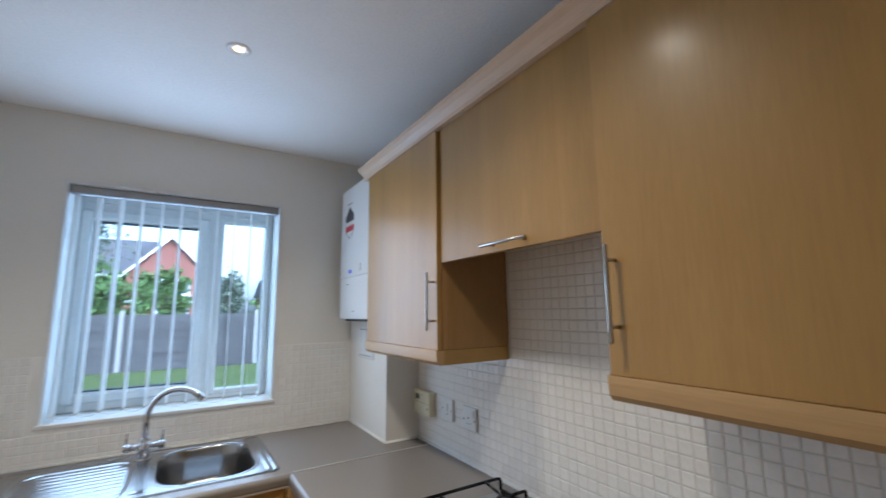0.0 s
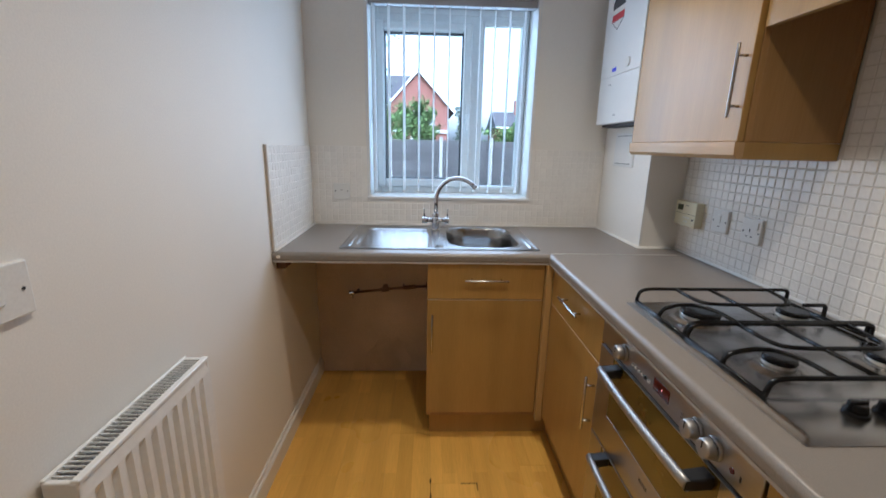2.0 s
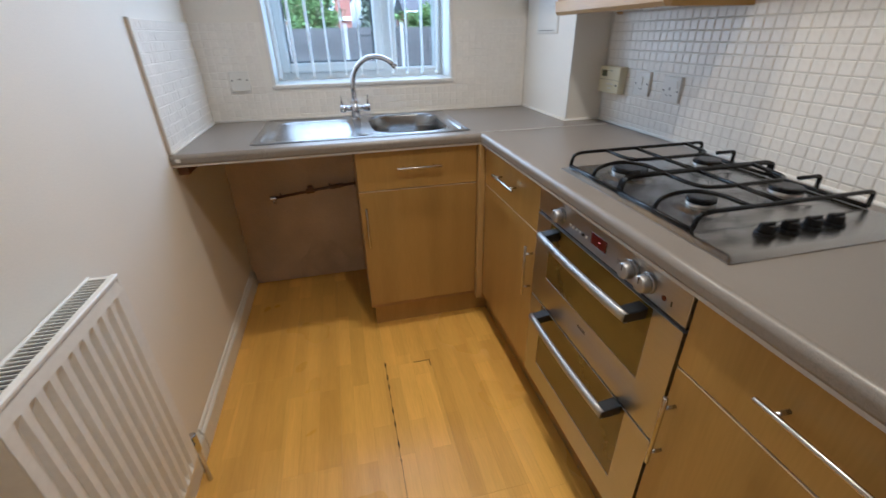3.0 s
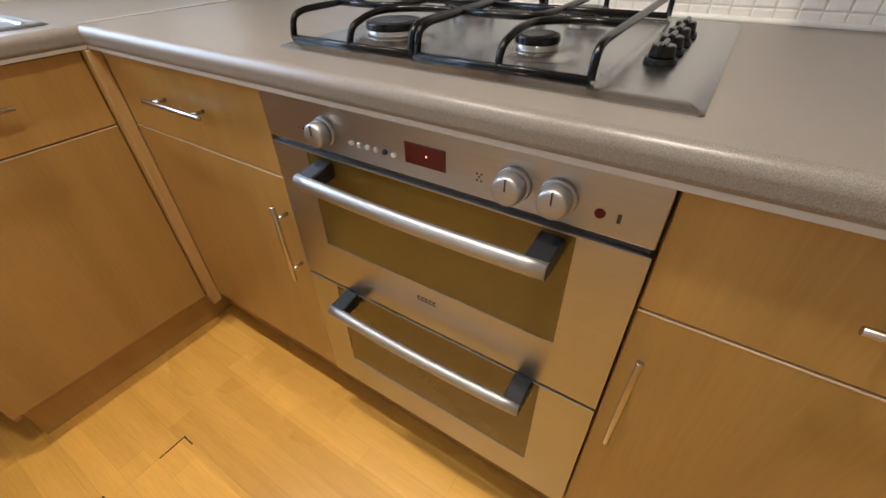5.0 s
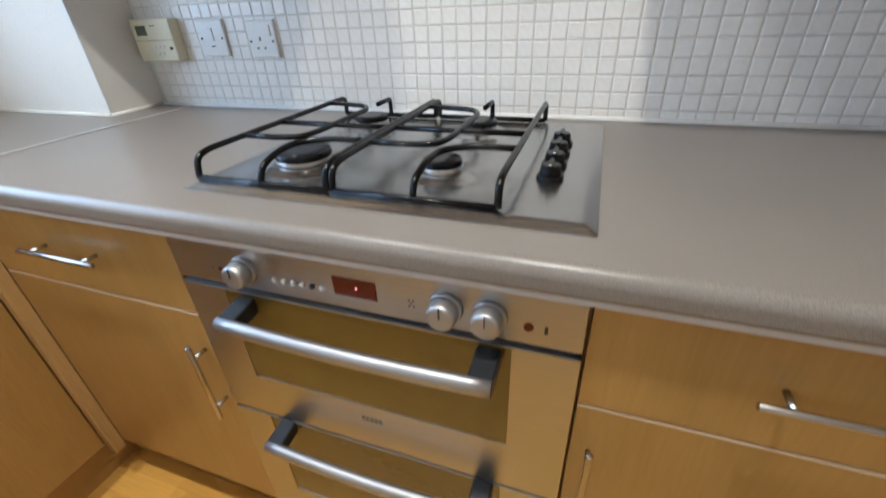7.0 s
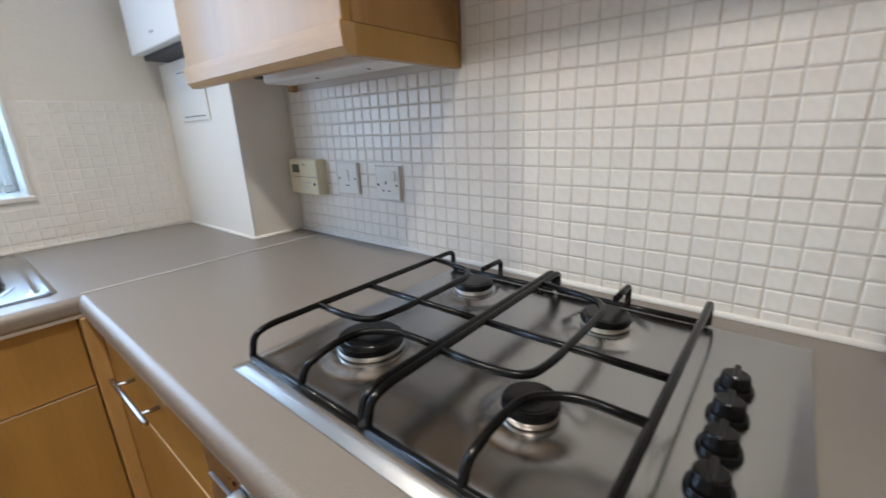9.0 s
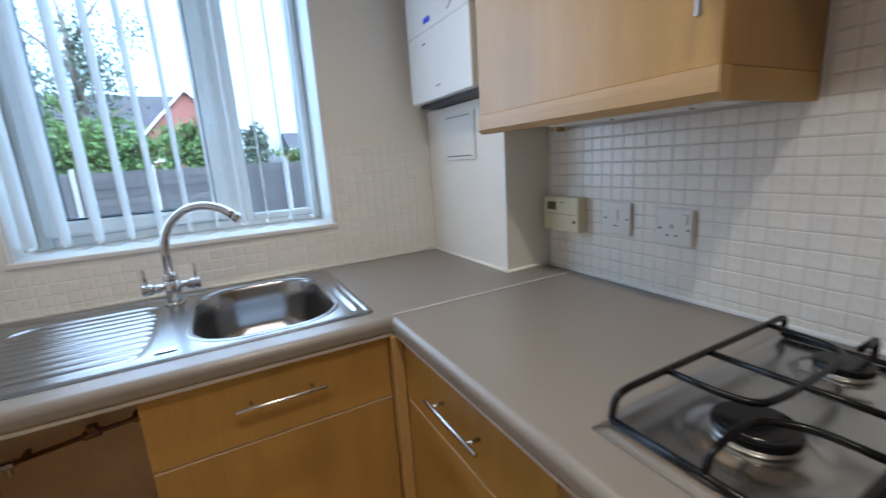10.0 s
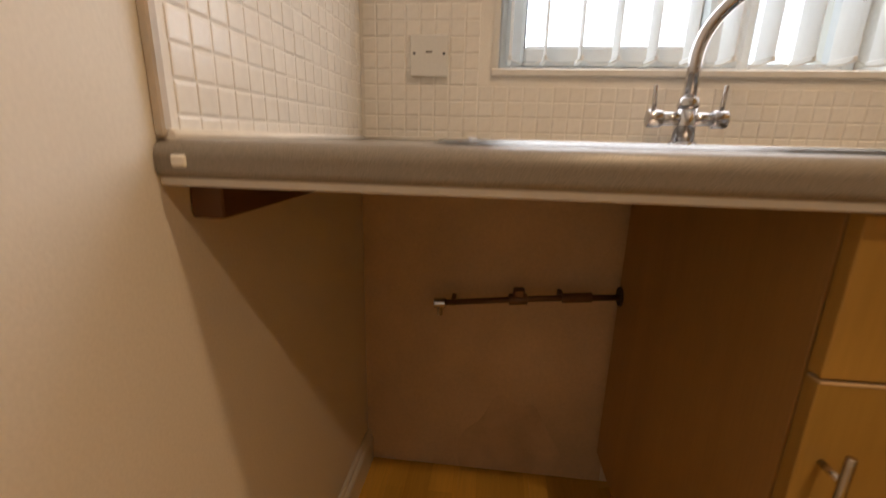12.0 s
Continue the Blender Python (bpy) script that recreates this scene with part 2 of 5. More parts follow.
COPPER = material("tarnished_pipe", (0.16, 0.10, 0.07), 0.4, 0.6, vary=0.2, scale=30)
GLASS = see_through("window_glass", (0.97, 0.985, 0.98), 0.05)
BULB = glowing("lit_lamp_face", (1.0, 0.62, 0.26), 0.6)
BRICK = material("red_brick_facing", (0.27, 0.125, 0.095), 0.85, ior=1.15, vary=0.12, scale=3, fine=30, bump=0.3)
SLATE = material("dark_roof_tiles", (0.11, 0.105, 0.11), 0.8, ior=1.15, vary=0.15, scale=2, fine=20, bump=0.3)
FENCE = material("weathered_fence_timber", (0.088, 0.085, 0.083), 0.85, ior=1.12, vary=0.2, scale=3, stretch=(0.2, 1, 1), fine=60, bump=0.3, random_tone=0.1)
CONCRETE = material("concrete_post", (0.30, 0.29, 0.28), 0.85, ior=1.2, vary=0.1, fine=90, bump=0.3)
GRASS = material("lawn", (0.09, 0.115, 0.04), 0.9, ior=1.2, vary=0.3, scale=1.5, fine=40, bump=0.6)
LEAF = material("green_leaves", (0.12, 0.185, 0.06), 0.6, ior=1.2, vary=0.35, scale=1.2, fine=8, bump=0)
LEAF_PALE = material("grey_green_leaves", (0.13, 0.155, 0.11), 0.6, ior=1.2, vary=0.3, scale=1.2, fine=8, bump=0)
BARE = material("old_stained_plaster", (0.62, 0.49, 0.36), 0.85, vary=0.16, scale=3.5, fine=120, bump=0.25, fine_vary=0.06)
DAMP = material("damp_plaster", (0.55, 0.43, 0.315), 0.85, vary=0.2, scale=9, fine=120, bump=0.25)
# pale grey of the added slab that reflects daylight indoors
BOUNCE_SLAB = material("pale_bounce_slab", (0.42, 0.41, 0.39), 0.85, vary=0.12, scale=2, fine=60, bump=0.3)
BARK = material("bark", (0.17, 0.145, 0.12), 0.9, vary=0.2, fine=50, bump=0.4)

# ---- mesh helpers ----
def box(bm, x0, x1, y0, y1, z0, z1, bevel=0.0, seg=1):
    m = Matrix.Translation(((x0 + x1) / 2, (y0 + y1) / 2, (z0 + z1) / 2)) @ Matrix.Diagonal((abs(x1 - x0), abs(y1 - y0), abs(z1 - z0), 1))
    v = bmesh.ops.create_cube(bm, size=1, matrix=m)["verts"]
    if bevel:
        edges = list({e for p in v for e in p.link_edges})
        bmesh.ops.bevel(bm, geom=edges, offset=bevel, segments=seg, profile=0.5, affect="EDGES")
    return bm


def boxed(*dims, bevel=0.0, seg=1):
    return box(bmesh.new(), *dims, bevel=bevel, seg=seg)


def disc(bm, center, axis, r0, r1, length, seg=24, bevel=0.0):
    """A (tapered) cylinder from center along axis."""
    a = Vector(axis).normalized()
    m = Matrix.Translation(Vector(center) + a * length / 2) @ a.to_track_quat("Z", "Y").to_matrix().to_4x4()
    v = bmesh.ops.create_cone(bm, cap_ends=True, segments=seg, radius1=r0, radius2=r1, depth=length, matrix=m)["verts"]
    if bevel:
        rim = [e for e in {e for p in v for e in p.link_edges} if any(len(f.verts) > 4 for f in e.link_faces)]
        bmesh.ops.bevel(bm, geom=rim, offset=bevel, segments=2, profile=0.5, affect="EDGES")
    return bm


def rounded_path(points, radius, steps=5):
    pts = [Vector(p) for p in points]
    out = [pts[0]]
    for a, b, c in zip(pts, pts[1:], pts[2:]):
        r = min(radius, (a - b).length * 0.49, (c - b).length * 0.49)
        p, q = b + (a - b).normalized() * r, b + (c - b).normalized() * r
        out += [(p * (1 - s) + b * s) * (1 - s) + (b * (1 - s) + q * s) * s for s in (i / steps for i in range(steps + 1))]
    return out + [pts[-1]]


def tube(bm, points, r, seg=8, radius=0.0):
    pts = rounded_path(points, radius) if radius else [Vector(p) for p in points]
    rings, up = [], None
    for i, p in enumerate(pts):
        d = (pts[min(i + 1, len(pts) - 1)] - pts[max(i - 1, 0)]).normalized()
        if up is None:
            up = d.orthogonal().normalized()
        up = (up - d * up.dot(d)).normalized()
        side = d.cross(up)
        rr = r[min(i, len(r) - 1)] if isinstance(r, (list, tuple)) else r
        rings.append([bm.verts.new(p + (up * math.cos(k * math.tau / seg) + side * math.sin(k * math.tau / seg)) * rr) for k in range(seg)])
    for a, b in zip(rings, rings[1:]):
        for k in range(seg):
            bm.faces.new((a[k], a[(k + 1) % seg], b[(k + 1) % seg], b[k])).smooth = True
    bm.faces.new(rings[0][::-1]), bm.faces.new(rings[-1])
    return bm


def extruded(bm, outline, axis, a, b):
    """A closed outline in the two other axes, drawn out along axis from a to b."""
    def place(p, t):
        q = list(p)
        q.insert(axis, t)
        return q
    r0, r1 = [bm.verts.new(place(p, a)) for p in outline], [bm.verts.new(place(p, b)) for p in outline]
    n = len(outline)
    for k in range(n):
        bm.faces.new((r0[k], r0[(k + 1) % n], r1[(k + 1) % n], r1[k]))
    bm.faces.new(r0[::-1]), bm.faces.new(r1)
    bmesh.ops.recalc_face_normals(bm, faces=bm.faces)
    return bm


def height_sheet(bm, x0, x1, y0, y1, nx, ny, f, keep=None):
    rows = [[bm.verts.new((x0 + (x1 - x0) * i / nx, y0 + (y1 - y0) * j / ny, f(x0 + (x1 - x0) * i / nx, y0 + (y1 - y0) * j / ny))) for i in range(nx + 1)] for j in range(ny + 1)]
    for j in range(ny):
        for i in range(nx):
            q = (rows[j][i], rows[j][i + 1], rows[j + 1][i + 1], rows[j + 1][i])
            if keep is None or keep(*((q[0].co + q[2].co) / 2).xy):
                bm.faces.new(q).smooth = True
    return bm


def smooth(bm):
    for f in bm.faces:
        f.smooth = True
    return bm


def finish(name, bm, mat):
    me = bpy.data.meshes.new(name)
    bm.to_mesh(me)
    bm.free()
    for one in mat if isinstance(mat, (list, tuple)) else (mat,):
        me.materials.append(one)
    return new(name, me)


def part(name, bm, mat, parent, label=""):
    ob = finish(name, bm, mat)
    ob.parent = parent
    ob.matrix_parent_inverse = Matrix.Translation(parent.matrix_basis.translation).inverted() if parent.parent is None and parent.type == "EMPTY" else Matrix()
    return tagged(ob, label)


def thing(name, at, label, category, group="", kind=""):
    ob = new(name)
    ob.matrix_basis = Matrix.Translation(at)
    ob.empty_display_size = 0.05
    return tagged(ob, label, category, group, kind)


def piece(name, bm, mat, label, category, group="", kind=""):
    return tagged(finish(name, bm, mat), label, category, group, kind)


def sm(a, b, x):
    t = max(0.0, min(1.0, (x - a) / (b - a)))
    return t * t * (3 - 2 * t)


def inside_round(x, y, x0, x1, y0, y1, r):
    """Signed distance to a rounded rectangle, negative inside."""
    qx, qy = abs(x - (x0 + x1) / 2) - (x1 - x0) / 2 + r, abs(y - (y0 + y1) / 2) - (y1 - y0) / 2 + r
    return math.hypot(max(qx, 0), max(qy, 0)) + min(max(qx, qy), 0) - r


def round_ring(x0, x1, y0, y1, r, steps=10):
    pts = []
    for cx, cy, a in ((x1 - r, y1 - r, 0), (x0 + r, y1 - r, 90), (x0 + r, y0 + r, 180), (x1 - r, y0 + r, 270)):
        pts += [(cx + r * math.cos(radians(a + 90 * k / steps)), cy + r * math.sin(radians(a + 90 * k / steps))) for k in range(steps + 1)]
    return pts

# ---- shell of the room ----
WALL = 0.36
floor_base = piece("floor", boxed(-0.1, XR + 0.1, YB - 0.1, YW + 0.05, -0.12, -0.012), DIRT, "worn beech laminate floor with open joints", "floor", kind="structure")
piece("ceiling", boxed(-0.1, XR + 0.1, YB - 0.1, YW + WALL, CEIL, CEIL + 0.1), CEILING, "white stippled ceiling with recessed downlight", "ceiling", kind="structure")
piece("wall_left", boxed(-0.1, 0, YB, YW, -0.05, CEIL), PLASTER, "plain magnolia painted plaster wall", "wall", kind="structure")
wall_right = piece("wall_right", boxed(XR, XR + 0.1, YB, YW, -0.05, CEIL), PLASTER, "magnolia wall with white mosaic tiles", "wall", kind="structure")
piece("wall_back", boxed(-0.1, XR + 0.1, YB - 0.1, YB, -0.05, CEIL), PLASTER, "plain magnolia painted wall", "wall", kind="structure")
wb = bmesh.new()
for d in ((-0.1, WX0, -0.3, CEIL), (WX1, XR + 0.1, -0.3, CEIL), (WX0, WX1, -0.3, WZ0), (WX0, WX1, WZ1, CEIL)):
    box(wb, d[0], d[1], YW, YW + WALL, d[2], d[3])
wall_window = piece("wall_window", wb, PLASTER, "magnolia window wall with tiled lower part", "wall", kind="structure")
wall_left = bpy.data.objects["wall_left"]

# skirting along the left wall, in two lengths
def skirting(y0, y1):
    prof = [(0.0, 0.0), (0.016, 0.0), (0.016, 0.07), (0.013, 0.078), (0.008, 0.083), (0.007, 0.092), (0.003, 0.098), (0.0, 0.098)]
    return extruded(bmesh.new(), prof, 1, y0, y1)
piece("baseboard", skirting(1.142, YW - 0.001), GLOSS, "cream gloss skirting board with moulded top", "skirting", kind="structure")
piece("baseboard", skirting(YB, 1.134), GLOSS, "cream gloss skirting board with moulded top", "skirting", kind="structure")

# ---- window ----
FY = YW + 0.19      # room face of the window frame
window = thing("window_1", (0.75, FY, WZ0), "white plastic casement window with a fixed side light", "window", kind="structure")
def bars(bm, x0, x1, z0, z1, w, y0, y1, bev=0.006, wb=None):
    wb = wb or w
    box(bm, x0, x0 + w, y0, y1, z0, z1, bev), box(bm, x1 - w, x1, y0, y1, z0, z1, bev)
    box(bm, x0 + w - 0.002, x1 - w + 0.002, y0 + 0.001, y1 - 0.001, z1 - w, z1 - 0.0005, bev)
    box(bm, x0 + w - 0.002, x1 - w + 0.002, y0 + 0.001, y1 - 0.001, z0 + 0.0005, z0 + wb, bev)
    return bm
fr = bars(bmesh.new(), WX0 + 0.006, WX1 - 0.006, WZ0 + 0.006, WZ1 - 0.006, 0.036, FY, FY + 0.07, 0.005)
box(fr, 0.846, 0.920, FY + 0.001, FY + 0.069, WZ0 + 0.040, WZ1 - 0.040, 0.005)
box(fr, WX0 + 0.041, 0.850, FY + 0.002, FY + 0.068, 1.984, WZ1 - 0.041)
box(fr, 0.900, WX1 - 0.041, FY + 0.002, FY + 0.058, 2.004, WZ1 - 0.041)
window_frame = part("window_frame", fr, UPVC, window)
sash = part("sash", bars(bmesh.new(), 0.338, 0.868, 1.104, 1.992, 0.046, FY - 0.020, FY + 0.075, 0.009), UPVC, window, "white opening casement")
part("fixed_bead", bars(bmesh.new(), 0.910, 1.176, 1.086, 2.012, 0.027, FY - 0.004, FY + 0.06, 0.006), UPVC, window)
part("gasket", bars(bmesh.new(), 0.383, 0.823, 1.149, 1.947, 0.006, FY + 0.03, FY + 0.078, 0.001), PRINT_AND_SHADE, sash)
for x0, x1, z0, z1, host in ((0.380, 0.826, 1.146, 1.950, sash), (0.928, 1.158, 1.106, 1.992, window)):
    pane = part("pane", boxed(x0, x1, FY + 0.066, FY + 0.070, z0, z1), GLASS, host)
    pane.visible_shadow = False
hb = boxed(0.836, 0.858, FY - 0.032, FY - 0.019, 1.46, 1.58, bevel=0.004)
box(hb, 0.840, 0.854, FY - 0.054, FY - 0.030, 1.495, 1.515, 0.003)
box(hb, 0.838, 0.856, FY - 0.060, FY - 0.047, 1.43, 1.515, 0.004)
part("window_handle", hb, UPVC, sash, "white lever handle")
# painted lining boards of the reveal, standing a little proud of the wall
rv = bmesh.new()
for d in ((WX0, WX0 + 0.005, WZ0, WZ1), (WX1 - 0.005, WX1, WZ0, WZ1), (WX0 + 0.005, WX1 - 0.005, WZ1 - 0.005, WZ1)):
    box(rv, d[0], d[1], YW - 0.002, FY + 0.06, d[2], d[3])
for d in ((WX0 - 0.012, WX0, TILE_TOP, WZ1 + 0.012), (WX1, WX1 + 0.012, TILE_TOP, WZ1 + 0.012), (WX0, WX1, WZ1, WZ1 + 0.012)):
    box(rv, d[0], d[1], YW - 0.004, YW, d[2], d[3])
for d in ((WX0 - 0.008, WX0, WZ0, TILE_TOP), (WX1, WX1 + 0.008, WZ0, TILE_TOP)):
    box(rv, d[0], d[1], YW - 0.013, YW, d[2], d[3])
part("reveal", rv, GLOSS, window, "white painted reveal")
part("window_sill", boxed(WX0 - 0.010, WX1 + 0.010, YW - 0.016, FY + 0.01, WZ0 - 0.012, WZ0 + 0.005, bevel=0.003), GLOSS, window)

# vertical blind with open slats
blind = thing("vertical_blind", (0.75, YW + 0.045, WZ1 - 0.05), "white vertical fabric blind with slats turned open", "blind")
part("head_rail", boxed(WX0 + 0.008, WX1 - 0.008, YW + 0.026, YW + 0.064, WZ1 - 0.042, WZ1 - 0.006, bevel=0.003), ALU, blind, "grey aluminium head rail")
for k in range(11):
    x = 0.345 + 0.078 * k
    turn = radians(85.5 + 1.2 * math.sin(k * 2.3))
    sl = bmesh.new()
    cx, cy = math.cos(turn) * 0.0425, math.sin(turn) * 0.0425
    cols = []
    for u in (-1, -0.5, 0, 0.5, 1):
        bow = 0.004 * (1 - u * u)
        px, py = x + cx * u + bow * math.sin(turn), YW + 0.047 + cy * u * 0.98
        cols.append([(px, py), (px + 0.0012, py)])
    outline = [c[0] for c in cols] + [c[1] for c in reversed(cols)]
    extruded(sl, outline, 2, 1.098, WZ1 - 0.046)
    slat = part("slat", sl, SLAT, blind)
    part("weight", boxed(x - 0.004, x + 0.004, YW + 0.010, YW + 0.084, 1.088, 1.10, bevel=0.002), WHITE_PLASTIC, slat)
for y in (YW + 0.012, YW + 0.082):
    ch = bmesh.new()
    for k in range(10):
        a = 0.345 + 0.078 * k
        tube(ch, [(a, y, 1.092), (a + 0.026, y, 1.080), (a + 0.052, y, 1.080), (a + 0.078, y, 1.092)], 0.0011, 5)
    part("bead_chain", ch, WHITE_PLASTIC, blind)

# ---- worktops ----
def top_outline(front):
    """Section of a rolled front edge; front is the outermost point, depth goes up from there."""
    r = 0.017
    arc = [(front + r - r * math.cos(radians(a)), TOP - r + r * math.sin(radians(a))) for a in range(0, 91, 6)]
    low = [(front + 0.010 - 0.010 * math.cos(radians(a)), TOP - SLAB + 0.012 + 0.010 * math.sin(radians(a))) for a in range(-80, 1, 10)]
    return low + arc
CUT = (0.29, 1.10, 1.715, 2.185)
YC, XC = 1.622, 1.143    # fronts of the two worktops
YJ = 1.642               # joint between them
wt = bmesh.new()
COLS = (0.001, CUT[0], CUT[1], XC + 0.03, XR - 0.009)
for xa, xb in zip(COLS[:3], COLS[1:4]):
    extruded(wt, top_outline(YC) + [(CUT[2], TOP), (CUT[2], TOP - SLAB + 0.002)], 0, xa, xb)
for i, (xa, xb) in enumerate(zip(COLS, COLS[1:])):
    for j, (ya, yb) in enumerate(((YJ, CUT[2]), (CUT[2], CUT[3]), (CUT[3], YW - 0.009))):
        if (j == 0 and i < 3) or (i, j) == (1, 1):
            continue
        box(wt, xa, xb, ya, yb, TOP - SLAB + 0.002, TOP)
bmesh.ops.remove_doubles(wt, verts=wt.verts, dist=0.0001)
for f in wt.faces:
    f.smooth = False
worktop = thing("worktop", (0.9, 1.95, TOP - SLAB), "taupe speckled laminate worktop with rolled front edge", "worktop", "worktops")
part("slab", wt, WORKTOP, worktop)
part("edge_strip", boxed(0.001, XC + 0.02, YC + 0.004, YC + 0.03, TOP - SLAB - 0.004, TOP - SLAB + 0.005, bevel=0.001), LIP, worktop, "pale strip under the front edge")
part("end_plug", boxed(0.018, 0.034, YC - 0.002, YC + 0.003, TOP - 0.026, TOP - 0.014, bevel=0.002), SILICONE, worktop)
side_top = thing("worktop", (1.45, 0.5, TOP - SLAB), "taupe speckled laminate worktop beside the hob", "worktop", "worktops")
YE = -0.72
HOB = (1.215, 1.702, 0.491, 1.090)
st = bmesh.new()
extruded(st, top_outline(XC) + [(XR - 0.009, TOP), (XR - 0.009, TOP - SLAB + 0.002)], 1, YE, YJ - 0.003)
part("slab", st, WORKTOP, side_top)
part("edge_strip", boxed(XC + 0.004, XC + 0.03, YE, YJ - 0.003, TOP - SLAB - 0.004, TOP - SLAB + 0.005, bevel=0.001), LIP, side_top, "pale strip under the front edge")
part("joint_strip", boxed(XC + 0.012, XR - 0.009, YJ - 0.003, YJ + 0.003, TOP - SLAB, TOP + 0.0022), LIP, side_top, "thin aluminium joint strip")
# sealant along the tiles
sl = bmesh.new()
for a, b in (((0.0125, YC + 0.01), (0.0125, YW - 0.0125)), ((0.0125, YW - 0.0125), (1.588, YW - 0.0125)), ((1.588, YW - 0.01), (1.588, 1.760)), ((1.588, 1.760), (XR - 0.009, 1.760)), ((XR - 0.0125, 1.76), (XR - 0.0125, YE))):
    tube(sl, [(*a, TOP + 0.002), (*b, TOP + 0.002)], 0.0065, 8)
piece("sealant_bead", sl, SILICONE, "white sealant bead along worktop and tiles", "sealant", kind="structure")

# ---- base units ----
def bar_handle(parent, p0, p1, out, r=0.0047, off=0.028):
    """A round bar on two short posts; out is the way it stands off the door."""
    a, b, o = Vector(p0), Vector(p1), Vector(out)
    d = (b - a).normalized()
    bm = bmesh.new()
    disc(bm, a + o * off, d, r, r, (b - a).length, 12, 0.001)
    for s in (0.16, 0.84):
        disc(bm, a.lerp(b, s), o, r * 0.8, r * 0.8, off, 10)
    smooth(bm)
    return part("handle", bm, NICKEL, parent, "brushed nickel bar handle")
def front(name, parent, dims, mat=None):
    return part(name, boxed(*dims, bevel=0.0018, seg=2), mat or BEECH, parent)
def carcass(parent, x0, x1, y0, y1, z0, z1, skip="", t=0.016):
    """The panels of a cabinet box: two ends in x, two in y, bottom and top."""
    for key, name, d in (("a", "side_panel", (x0, x0 + t, y0, y1, z0, z1)), ("b", "side_panel", (x1 - t, x1, y0, y1, z0, z1)), ("c", "end_panel", (x0 + t, x1 - t, y0, y0 + t, z0, z1)), ("d", "end_panel", (x0 + t, x1 - t, y1 - t, y1, z0, z1)), ("e", "base_panel", (x0 + t, x1 - t, y0 + t, y1 - t, z0, z0 + t)), ("f", "top_panel", (x0 + t, x1 - t, y0 + t, y1 - t, z1 - t, z1))):
        if key not in skip:
            part(name, boxed(*d, bevel=0.0006), CARCASS, parent)
GAP = 0.0025
DZ0, DSPLIT, DZ1 = 0.146, 0.702, 0.862
# sink unit, faces the room's rear; an open appliance space is beside it
sink_unit = thing("sink_base_unit", (0.9, 1.95, 0), "beech-effect sink base unit with drawer front and door", "cabinet", "base units")
carcass(sink_unit, 0.635, 1.165, YF + 0.020, YW - 0.03, 0.119, 0.868, "fc")
part("base_edge", boxed(0.652, 1.148, YF + 0.020, YF + 0.038, 0.119, 0.1345), CARCASS, sink_unit)
dr = front("drawer_front", sink_unit, (0.636, 1.136, YF, YF + 0.018, DSPLIT + GAP, DZ1))
bar_handle(dr, (0.795, YF, 0.794), (0.979, YF, 0.794), (0, -1, 0))
dd = front("door", sink_unit, (0.636, 1.136, YF, YF + 0.018, DZ0, DSPLIT - GAP))
bar_handle(dd, (0.658, YF, 0.460), (0.658, YF, 0.642), (0, -1, 0))
part("edging", boxed(0.637, 1.135, YF - 0.0006, YF + 0.017, DSPLIT - GAP - 0.0002, DSPLIT - GAP + 0.002), BEECH_EDGE, dd, "pale edging strip")
# corner post
piece("corner_post", boxed(1.138, 1.166, 1.617, YF + 0.001, 0.119, 0.866, bevel=0.002), BEECH_POST, "pale beech corner post between base units", "corner post")
# corner unit
def side_unit(y0, y1, door_side, label):
    t = thing("base_unit", (1.45, (y0 + y1) / 2, 0), label, "cabinet", "base units")
    carcass(t, XF + 0.020, XR - 0.03, y0, y1, 0.119, 0.868, "f")
    d1 = front("drawer_front", t, (XF, XF + 0.018, y0 + GAP, y1 - GAP, DSPLIT + GAP, DZ1))
    c = (y0 + y1) / 2
    bar_handle(d1, (XF, c - 0.097, 0.789), (XF, c + 0.097, 0.789), (-1, 0, 0))
    d2 = front("door", t, (XF, XF + 0.018, y0 + GAP, y1 - GAP, DZ0, DSPLIT - GAP))
    hy = y0 + 0.023 if door_side < 0 else y1 - 0.026
    bar_handle(d2, (XF, hy, 0.462), (XF, hy, 0.648), (-1, 0, 0))
    part("edging", boxed(XF - 0.0006, XF + 0.017, y0 + GAP + 0.001, y1 - GAP - 0.001, DSPLIT - GAP - 0.0002, DSPLIT - GAP + 0.002), BEECH_EDGE, d2, "pale edging strip")
    return t
side_unit(1.096, 1.617, -1, "beech-effect corner base unit with drawer and door")
side_unit(-0.03, 0.4875, 1, "beech-effect base unit with drawer beside the oven")
side_unit(-0.60, -0.034, 1, "beech-effect base unit with drawer and door")
# plinths
piece("plinth", boxed(0.652, 1.215, YF + 0.055, YF + 0.071, 0.001, 0.118), BEECH, "beech-effect plinth under the sink unit", "plinth", kind="structure")
piece("plinth", boxed(XF + 0.050, XF + 0.066, YE + 0.02, YF + 0.054, 0.001, 0.118), BEECH, "beech-effect plinth under the base units", "plinth", kind="structure")

